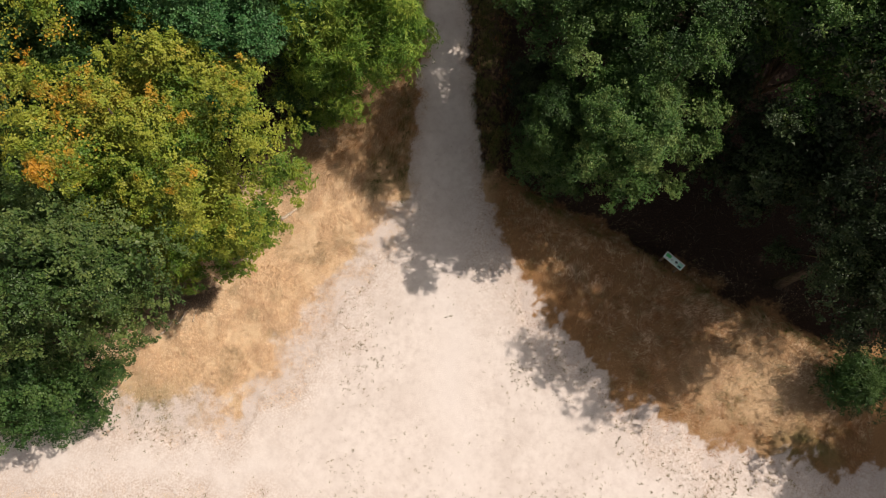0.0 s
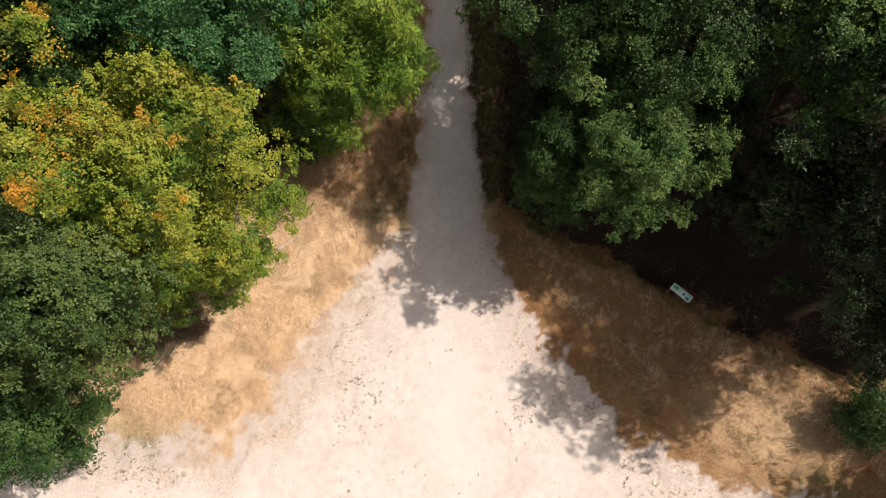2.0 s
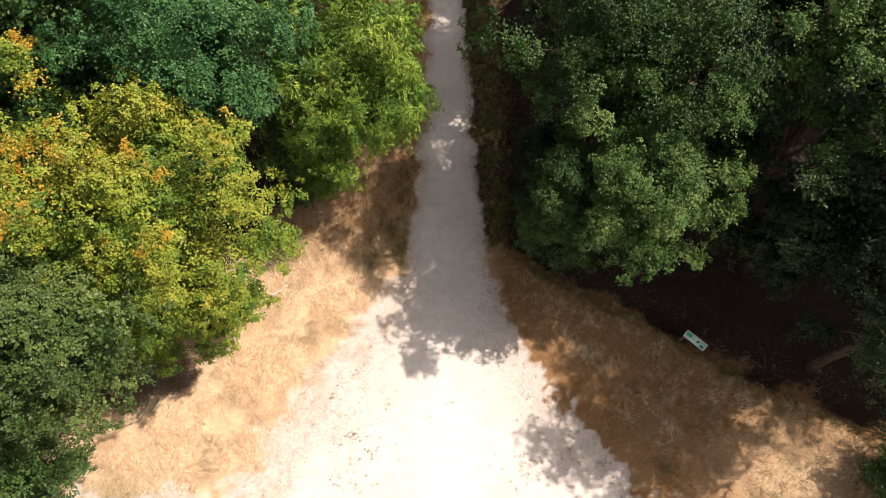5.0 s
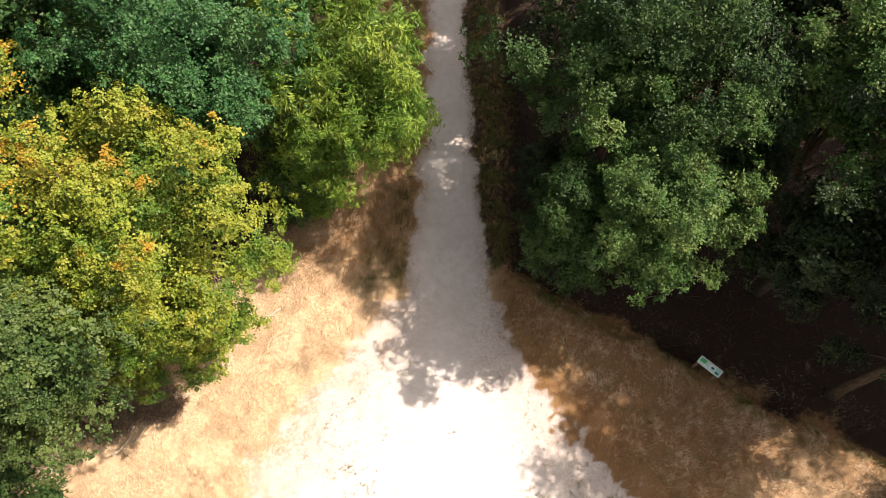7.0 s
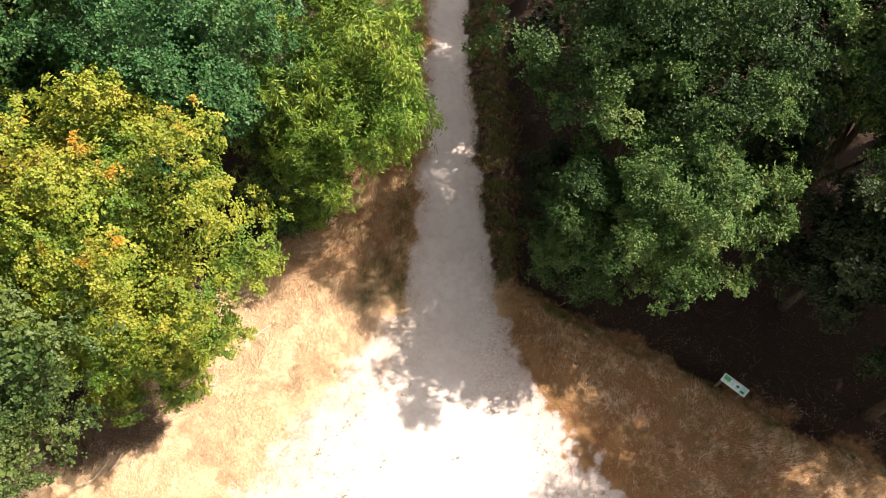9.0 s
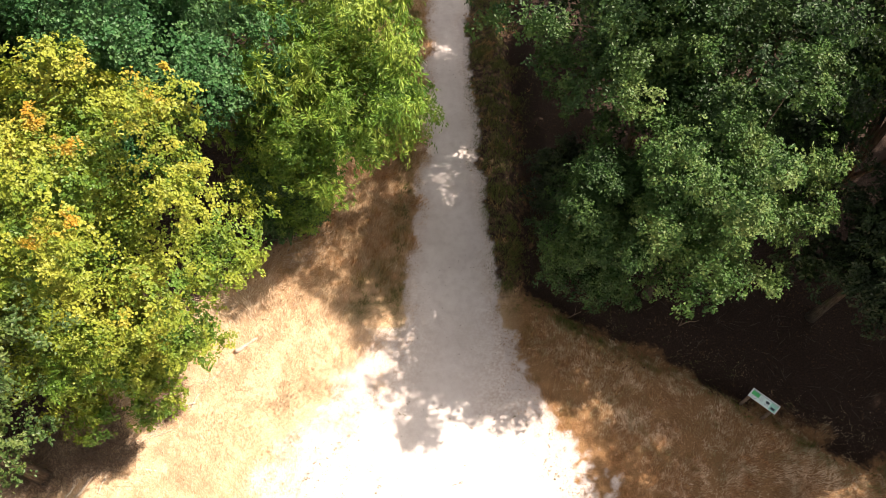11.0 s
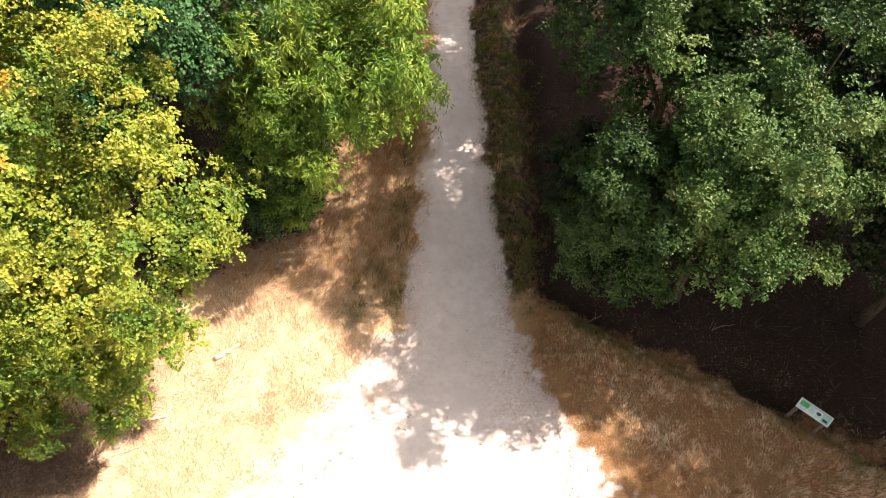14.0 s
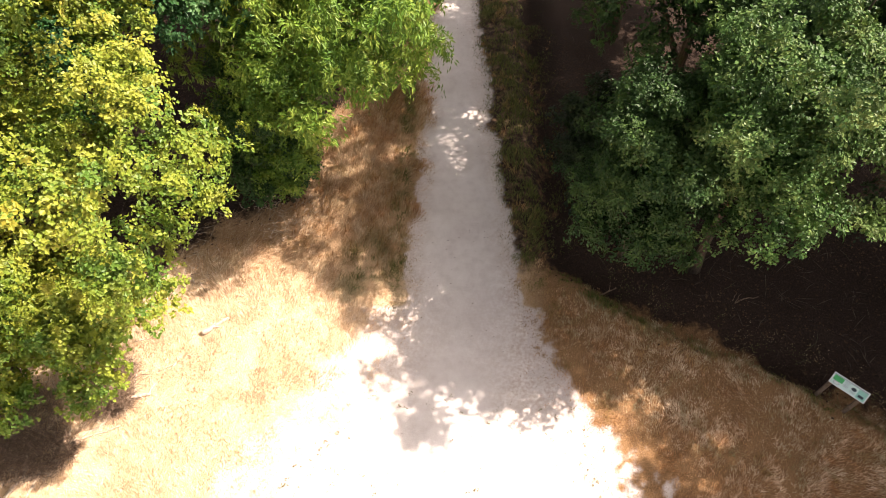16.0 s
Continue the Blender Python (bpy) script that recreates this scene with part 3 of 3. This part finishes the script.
tree((5.4, 14.2), (5.2, 13.7, 8.0), (3.7, 3.1, 4.4), LEAF_LUSH, DEEP, 9, 0.19, boughs=70, per_spray=38, leaf=(0.085, 0.062), sprays=20, fill=24000, bough=0.72, spray=0.21, lobes=0.3, inner_leaf=1.1, low=-0.75)
tree((11.0, 12.3), (11.3, 12.9, 8.0), (3.1, 2.9, 4.3), LEAF_OAK, "tall oak with a dull green crown in the shaded woods", 10, 0.2, boughs=66, per_spray=36, leaf=(0.085, 0.06), sprays=20, fill=14000,
     bough=0.7, spray=0.21, lobes=0.4, inner_leaf=1.05)
tree((11.1, 9.6), (11.0, 9.0, 5.2), (2.4, 2.0, 3.0), LEAF_SHADE_DARK, DEEP, 17, 0.15, boughs=40, per_spray=40, leaf=(0.085, 0.062), sprays=14, bough=0.66, spray=0.21)
# Added tree: covers sunlit ground so that the gap stays dark.
tree((8.6, 12.6), (8.6, 12.4, 5.4), (2.3, 2.1, 3.9), LEAF_SHADE_DARK, "slender dark broadleaf tree added to darken the gap between two oaks", 23, 0.13, boughs=44, per_spray=38, leaf=(0.085, 0.062),
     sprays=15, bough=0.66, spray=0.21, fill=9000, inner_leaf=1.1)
tree((12.9, 5.9), (12.7, 5.4, 7.8), (2.8, 2.6, 4.3), LEAF_SHADE_DARK, "dark broadleaf tree shading the information board", 12, 0.19, per_spray=40, leaf=(0.078, 0.058), sprays=20, fill=16000, boughs=62, low=-0.75,
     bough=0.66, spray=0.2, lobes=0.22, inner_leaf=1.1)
# Unseen tree, added to shade the upper edge of the sun patch.
tree((16.2, 7.5), (15.8, 7.4, 7.4), (2.3, 1.9, 3.2), LEAF_SHADE_DARK, DEEP, 20, 0.14, boughs=28, sprays=11, per_spray=45, leaf=(0.10, 0.08), fill=4000)
# Out of view as well; its crown only casts shade beside the bush.
tree((18.6, 6.7), (18.4, 6.4, 5.3), (1.9, 1.5, 3.0), LEAF_SHADE_DARK, "low dark broadleaf tree added out of view to shade the grass", 26, 0.12, boughs=36, sprays=13, per_spray=36, leaf=(0.09, 0.066),
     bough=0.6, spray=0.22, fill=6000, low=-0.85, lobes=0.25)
tree((20.0, 0.2), (19.7, 0.1, 5.6), (2.6, 2.3, 4.2), LEAF_SHADE_DARK, "dark broadleaf tree beside the cross track", 13, 0.17, low=-0.75, boughs=40, per_spray=36, leaf=(0.11, 0.085))
# Filler bush, hides a sunlit gap where only shade belongs.
tree((3.6, 13.2), (3.5, 13.1, 1.8), (1.4, 1.4, 1.9), LEAF_SHADE_DARK, "dark green bush added over sunlit ground under the shaded trees", 25, 0.05, "woodland bushes", "bush",
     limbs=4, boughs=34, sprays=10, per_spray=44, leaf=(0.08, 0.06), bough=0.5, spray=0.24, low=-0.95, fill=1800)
tree((-5.7, 12.9), (-5.4, 12.7, 2.5), (1.4, 1.2, 2.7), LEAF_LUSH, "dark green bush filling the foot of the trees", 14, 0.06, "woodland bushes", "bush",
     limbs=5, boughs=44, sprays=9, per_spray=70, leaf=(0.066, 0.054), bough=0.5, spray=0.26, low=-0.95, fill=1500)
tree((15.0, 2.4), (15.0, 2.2, 1.4), (1.1, 1.1, 1.3), LEAF_LUSH, "green bush with long leaves beside shaded grass", 16, 0.05, "woodland bushes", "bush",
     limbs=5, boughs=26, sprays=10, per_spray=45, leaf=(0.12, 0.034), bough=0.6, spray=0.35, low=-0.95, fill=600, droop=0.4)
tree((-8.6, 6.9), (-8.3, 6.5, 4.0), (2.2, 1.6, 2.2), LEAF_MAPLE, "young yellow-green maple crowding under the taller one", 19, 0.08, boughs=44, sprays=12, per_spray=66,
     leaf=(0.082, 0.068), bough=0.56, spray=0.25, low=-0.75, fill=3000, inner_leaf=0.95)
tree((-5.0, 12.3), (-4.8, 12.2, 3.4), (0.95, 0.8, 3.0), LEAF_FRESH, "tall fresh green shrub lit by the sun at the woods' edge", 18, 0.05, "woodland bushes", "bush",
     limbs=4, boughs=40, sprays=10, per_spray=58, leaf=(0.072, 0.054), bough=0.4, spray=0.24, low=-0.95, fill=900)
far = [tree((-11.0, 18.6), (-10.6, 18.6, 8.0), (4.3, 4.0, 4.8), LEAF_LUSH, DEEP, 21, 0.2, boughs=60, sprays=17, per_spray=32, leaf=(0.10, 0.074), fill=9000, bough=0.85, spray=0.23, inner_leaf=1.5),
       tree((4.9, 19.8), (4.6, 19.6, 7.6), (3.9, 3.7, 4.5), LEAF_SHADE_DARK, "green oak, one of those added to fill and shade the woods", 22, 0.19,
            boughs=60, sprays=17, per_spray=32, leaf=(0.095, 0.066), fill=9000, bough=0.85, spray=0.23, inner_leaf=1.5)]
# Copies past x = 14 lie mostly out of view, enlarged to cast shade.
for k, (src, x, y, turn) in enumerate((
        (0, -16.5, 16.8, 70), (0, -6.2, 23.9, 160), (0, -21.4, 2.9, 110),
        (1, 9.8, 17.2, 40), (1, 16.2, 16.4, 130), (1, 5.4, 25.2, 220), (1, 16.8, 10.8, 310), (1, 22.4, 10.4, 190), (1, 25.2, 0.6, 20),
        # The last two are added to keep sun off the verge and woods floor.
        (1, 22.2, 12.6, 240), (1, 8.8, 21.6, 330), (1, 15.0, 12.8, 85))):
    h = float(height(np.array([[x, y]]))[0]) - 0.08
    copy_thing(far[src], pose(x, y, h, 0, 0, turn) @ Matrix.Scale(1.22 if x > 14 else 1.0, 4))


# ---- the information board ----
def box(bm, size, m):
    made = bmesh.ops.create_cube(bm, size=1.0, matrix=m @ Matrix.Diagonal((*size, 1)))
    return made["verts"]


def slab(name, size, m, material, parent, label="", bevel=0.004):
    bm = bmesh.new()
    box(bm, size, m)
    bmesh.ops.bevel(bm, geom=bm.edges[:], offset=bevel, segments=1, affect="EDGES")
    return part(name, bm, material, parent, label)


def disc(name, rx, ry, m, material, parent, label="", thick=0.002):
    bm = bmesh.new()
    bmesh.ops.create_cone(bm, cap_ends=True, segments=20, radius1=1, radius2=1, depth=1, matrix=m @ Matrix.Diagonal((rx, ry, thick, 1)))
    return part(name, bm, material, parent, label)


def information_board():
    """A sloped trail board on two wooden posts; its lettering is too small to read."""
    wood = plain("weathered_post_wood", (0.20, 0.15, 0.11), 0.85, 0.2, 0.25, 20.0)
    white = plain("board_white", (0.70, 0.78, 0.77), 0.35, 0.5, 0.04, 6.0)
    mint = plain("board_mint", (0.30, 0.66, 0.55), 0.35, 0.5, 0.05, 6.0)
    pale = plain("board_pale_mint", (0.62, 0.84, 0.78), 0.35, 0.5, 0.03, 6.0)
    leafy = plain("board_green", (0.05, 0.50, 0.16), 0.35, 0.5, 0.08, 12.0)
    ink = plain("board_ink", (0.03, 0.06, 0.07), 0.4, 0.4, 0.05, 20.0)
    grey = plain("board_grey", (0.38, 0.46, 0.47), 0.4, 0.4, 0.05, 20.0)
    x, y = 8.66, 6.55
    base = float(height(np.array([[x, y]]))[0])
    holder = tagged(new("information_board"), "sloped white and green trail information board on two wooden posts", "sign")
    holder.matrix_world = pose(x, y, base, 0, 0, -40)
    face = pose(0, 0, 1.02, 30, 0, 0)
    panel = slab("panel", (0.84, 0.28, 0.022), face, white, holder, "white printed panel")
    up = 0.0125
    for name, size, at, m, label in (
            ("printed_field", (0.79, 0.235, 0.002), (0.0, 0.0, 0.0), pale, "pale mint field"),
            ("printed_stripe", (0.79, 0.022, 0.002), (0.0, 0.107, 0.0015), grey, "grey heading stripe"),
            ("printed_field", (0.20, 0.21, 0.002), (0.29, -0.012, 0.0015), mint, "mint green field"),
            ("printed_field", (0.22, 0.12, 0.002), (-0.27, 0.032, 0.0015), leafy, "bright green picture"),
            ("printed_picture", (0.12, 0.06, 0.002), (0.29, -0.05, 0.003), ink, "dark picture")):
        slab(name, size, face @ pose(at[0], at[1], up + at[2]), m, panel, label, 0.0006)
    disc("printed_picture", 0.06, 0.04, face @ pose(0.10, 0.015, up + 0.0015), ink, panel, "dark oval picture")
    disc("printed_picture", 0.07, 0.042, face @ pose(-0.27, -0.07, up + 0.0015), grey, panel, "pale grey ring")
    disc("printed_picture", 0.055, 0.031, face @ pose(-0.27, -0.07, up + 0.0027), white, panel)
    for k in range(5):
        slab("text_bar", (0.13 - 0.02 * (k % 3), 0.010, 0.002), face @ pose(-0.08, 0.072 - 0.03 * k, up + 0.0015), grey, panel, "", 0.0005)
    for k in range(2):
        slab("text_bar", (0.12, 0.009, 0.002), face @ pose(0.10, -0.048 - 0.026 * k, up + 0.0015), grey, panel, "", 0.0005)
    for side in (-0.34, 0.34):
        slab("post", (0.085, 0.085, 1.32), pose(side, 0.02, 0.35), wood, holder, "weathered wooden post", 0.008)
        slab("bracket", (0.07, 0.25, 0.03), pose(side, 0, 0.985, 30), wood, holder, "", 0.004)
    slab("crossbar", (0.62, 0.05, 0.07), pose(0, 0.02, 0.86), wood, holder, "", 0.005)


information_board()


# ---- dead wood and litter ----
def on_ground(x, y):
    return float(height(np.array([[x, y]]))[0])


def fallen_branch(x, y, turn, long, thick, seed, label, material=DEAD_WOOD, forks=2, name="fallen_branch"):
    """A crooked dead branch lying on the ground, with broken side shoots."""
    rng = np.random.default_rng(seed)
    holder = tagged(new(name), label, "branch" if name == "fallen_branch" else "log", "dead wood at the clearing's edge")
    holder.matrix_world = pose(x, y, on_ground(x, y), 0, 0, turn)
    u = np.linspace(-0.5, 0.5, 9)
    line = np.c_[u * long, 0.03 * long * np.sin(u * 5 + seed), np.full(9, thick * 0.8)] + rng.normal(0, 0.012 * long, (9, 3)) * (1, 1, 0.3)
    radii = thick * np.linspace(1.0, 0.45, 9)
    piece("stem", tube_mesh("stem", line, radii, material, 8, seed), holder)
    for k in range(forks):
        i = int(rng.integers(2, 7))
        end = line[i] + np.array([rng.uniform(0.2, 0.4), rng.choice((-1, 1)) * rng.uniform(0.15, 0.35), rng.uniform(0.02, 0.2)]) * long * 0.8
        t = np.linspace(0, 1, 5)[:, None]
        piece("shoot", tube_mesh("shoot", line[i] * (1 - t) + end * t + rng.normal(0, 0.01, (5, 3)), thick * 0.5 * (1 - 0.7 * t[:, 0]), material, 6, seed + k), holder)


fallen_branch(-6.4, 8.25, 35, 0.75, 0.075, 31, "short bleached log lying in the dry grass", forks=1, name="log")
fallen_branch(-7.9, 6.35, 12, 0.55, 0.07, 32, "short bleached log end among dry grass", forks=1, name="log")
for k, (x, y, turn, long, thick) in enumerate((
        (-7.5, 6.8, 62, 1.1, 0.025), (-9.0, 5.35, 38, 1.3, 0.035), (-9.6, 4.75, 50, 1.2, 0.03), (-10.1, 4.3, 64, 1.4, 0.045), (-8.6, 5.9, 80, 0.9, 0.02),
        (-7.9, 7.9, 8, 1.0, 0.02), (-8.1, 6.9, 95, 1.0, 0.022), (-9.9, 4.4, 20, 0.9, 0.03), (-7.1, 7.35, 40, 1.2, 0.02), (-10.7, 3.7, 55, 1.2, 0.04),
        (-9.45, 4.6, 30, 1.2, 0.035), (-9.25, 4.75, 52, 1.0, 0.03), (-9.7, 4.25, 75, 0.9, 0.03), (-8.75, 5.35, 28, 1.4, 0.028),
        (-5.6, 9.2, 15, 0.9, 0.015), (-6.8, 9.0, 170, 0.8, 0.015), (3.9, 9.7, 30, 0.9, 0.02), (7.0, 9.2, 15, 1.1, 0.025), (5.1, 11.0, 120, 1.0, 0.02))):
    fallen_branch(x, y, turn, long, thick, 40 + k, "bleached dead branch lying at the edge of the woods" if x < 0 else "brown dead branch lying on leaf litter",
                  DEAD_WOOD if x < 0 else TWIG)


def brush(name, x, y, r, tall, count, seed, label):
    """A tangle of dead brown stems."""
    rng = np.random.default_rng(seed)
    a, d = rng.uniform(0, 2 * np.pi, count), r * np.sqrt(rng.uniform(size=count))
    p = np.c_[x + d * np.cos(a), y + 0.8 * d * np.sin(a)]
    root = np.c_[p, height(p)]
    way = np.c_[rng.normal(0, 0.55, (count, 2)), rng.uniform(0.2, 1.0, count)]
    up = tall * rng.uniform(0.4, 1.2, count)[:, None] * (1 - 0.5 * (d / r) ** 2)[:, None]
    knee, tip = root + way * up * 0.6, root + way * up + np.c_[rng.normal(0, 0.12, (count, 2)), -0.1 * np.ones(count)]
    across = unit(np.cross(way, rng.normal(size=(count, 3)))) * 0.007
    verts = np.stack([root, knee + across, tip, knee - across], 1).reshape(-1, 3)
    first = np.arange(count)[:, None] * 4
    faces = np.concatenate([first + (0, 1, 3), first + (1, 2, 3)], 1).reshape(-1, 3)
    tagged(new(name, mesh_from(name, verts, faces, TWIG)), label, "brush", kind="stuff")


brush("dead_brush", -10.6, 5.8, 1.0, 0.5, 2600, 71, "brown tangle of dead bramble stems under the maple")
brush("dead_brush", -8.7, 6.9, 0.6, 0.5, 1500, 72, "small brown tangle of dead stems")
brush("dead_brush", -11.6, 4.6, 1.2, 0.6, 4000, 73, "brown tangle of dead bramble stems under the trees")
brush("dead_brush", -8.55, 6.25, 0.5, 0.55, 2400, 74, "round brown tuft of dead stems in the dry grass")
brush("dead_brush", -9.9, 5.0, 0.9, 0.5, 3600, 75, "brown tangle of dead stems beside a pile of branches")


def scatter(name, count, seed, chance, size, material, label, category, lift=0.02, upright=0.25):
    """Small flat bits lying about: leaves and chips."""
    rng = np.random.default_rng(seed)
    p = np.c_[rng.uniform(-14, 14, count), rng.uniform(-4, 20, count)]
    p = p[rng.uniform(size=count) < chance(p)]
    n = len(p)
    at = np.c_[p, height(p) + lift + 0.015]
    way = rng.uniform(0, 2 * np.pi, n)
    axis = np.c_[np.cos(way), np.sin(way), rng.normal(0, upright, n)]
    normal = np.c_[rng.normal(0, upright, (n, 2)), np.ones(n)]
    s = size * rng.uniform(0.5, 1.5, n)
    verts, faces = leaves(at, axis, normal, s, s * 0.7)
    tagged(new(name, mesh_from(name, verts, faces, material)), label, category, kind="stuff")


def scattered_twigs(name, count, seed, chance, material, label, long=(0.15, 0.7), thick=(0.004, 0.011)):
    """Thin dead twigs strewn over the ground."""
    rng = np.random.default_rng(seed)
    p = np.c_[rng.uniform(-14, 14, count), rng.uniform(2, 22, count)]
    p = p[rng.uniform(size=count) < chance(p)]
    n = len(p)
    a, reach = rng.uniform(0, np.pi, n), rng.uniform(*long, n)
    half = np.c_[np.cos(a), np.sin(a), rng.normal(0, 0.06, n)] * reach[:, None] / 2
    mid = np.c_[p, height(p) + 0.035] + np.c_[rng.normal(0, 0.03, (n, 2)), np.zeros(n)]
    wide = rng.uniform(*thick, n)[:, None]
    side = np.c_[-np.sin(a), np.cos(a), np.zeros(n)] * wide
    lift = np.c_[np.zeros((n, 2)), wide[:, 0]]
    centre = np.c_[p, height(p) + 0.03]
    verts = np.stack([centre - half, mid + side, mid - side, mid + lift, centre + half], 1).reshape(-1, 3)
    first = np.arange(n)[:, None] * 5
    faces = np.concatenate([first + (0, 1, 3), first + (0, 3, 2), first + (4, 3, 1), first + (4, 2, 3)], 1).reshape(-1, 3)
    tagged(new(name, mesh_from(name, verts, faces, material)), label, "twigs", kind="stuff")


def woods_edge(p):
    """1 along the edge of the sunlit woods, fading over a metre and a half into the clearing."""
    d, side = to_line(p, LEFT_WOODS)
    out = np.where(side > 0, d, -d) + 0.4 * wobble(p * 0.9 + 15)
    return smooth(out, -1.0, -0.1) * smooth(-out, -1.7, -0.4) * (p[:, 0] < 0) * (p[:, 1] < 12.5)


scattered_twigs("scattered_twigs", 7000, 85, lambda p: woods_amount(p) * np.where(p[:, 0] > 0, 0.5, 0.6), BARK, "thin brown dead twigs strewn over leaf litter")
scattered_twigs("bleached_twigs", 60000, 86, lambda p: woods_edge(p) * np.clip(0.55 + wobble(p * 1.1 + 3), 0.05, 1), DEAD_WOOD, "pale dead twigs and stalks strewn along the woods' edge",
                (0.12, 0.55), (0.004, 0.010))
scattered_twigs("dark_twigs", 26000, 87, lambda p: woods_edge(p) * np.clip(0.4 + wobble(p * 1.4 + 8), 0.0, 1), TWIG, "brown dead stalks strewn along the woods' edge",
                (0.10, 0.4), (0.005, 0.012))
# Dead leaf tones lowered as well, to sink into the painted floor shade.
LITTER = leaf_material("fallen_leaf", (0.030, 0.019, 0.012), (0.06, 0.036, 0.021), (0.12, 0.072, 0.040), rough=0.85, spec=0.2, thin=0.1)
FALLEN = leaf_material("dry_fallen_leaf", (0.13, 0.085, 0.05), (0.20, 0.135, 0.08), (0.32, 0.22, 0.13), rough=0.8, spec=0.2, thin=0.1)
WEED = leaf_material("low_weed", (0.13, 0.115, 0.045), (0.21, 0.18, 0.085), (0.32, 0.27, 0.15), rough=0.7, spec=0.2)


def on_gravel(p):
    d = gravel_depth(p)
    return (d > -0.2) * (0.10 + 0.9 * smooth(-d, -2.6, 0.2)) * np.clip(0.25 + 0.5 * wobble(p * 0.9 + 13), 0, 1)


scatter("fallen_leaves", 11000, 81, on_gravel, 0.032, FALLEN, "brown fallen leaves scattered on the gravel", "leaves")
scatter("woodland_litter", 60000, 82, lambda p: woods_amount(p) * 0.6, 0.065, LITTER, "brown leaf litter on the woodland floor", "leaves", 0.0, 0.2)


def weed_tufts(count, seed):
    """Small low plants and stubble tufts dotted over the gravel's rim."""
    rng = np.random.default_rng(seed)
    p = np.c_[rng.uniform(-13, 13, count), rng.uniform(-4, 9, count)]
    d = gravel_depth(p)
    p = p[rng.uniform(size=count) < (d > 0) * smooth(-d, -3.8, -0.1) * smooth(-p[:, 1], -7.5, -2.5) * np.clip(np.where(p[:, 0] > 1.5, 0.7, 0.35) + wobble(p * 0.6 + 29) * 0.8 + wobble(p * 2.3 + 9) * 0.4, 0, 1)]
    n, k = len(p), 9
    a = rng.uniform(0, 2 * np.pi, (n, k))
    r = 0.03 * rng.uniform(0.2, 1.0, (n, k)) * rng.uniform(0.5, 1.5, (n, 1))
    at = np.stack([p[:, :1] + r * np.cos(a), p[:, 1:] + r * np.sin(a), np.repeat((height(p) + 0.02)[:, None], k, 1)], -1).reshape(-1, 3)
    axis = np.stack([np.cos(a), np.sin(a), rng.uniform(0.2, 1.4, (n, k))], -1).reshape(-1, 3)
    m = len(at)
    verts, faces = leaves(at, axis, np.c_[rng.normal(0, 0.4, (m, 2)), np.ones(m)], 0.048 * rng.uniform(0.6, 1.6, m), 0.016 * rng.uniform(0.7, 1.5, m))
    tagged(new("weed_tufts", mesh_from("weed_tufts", verts, faces, WEED)), "small olive weed tufts dotted over the gravel", "weeds", kind="stuff")


weed_tufts(14000, 83)
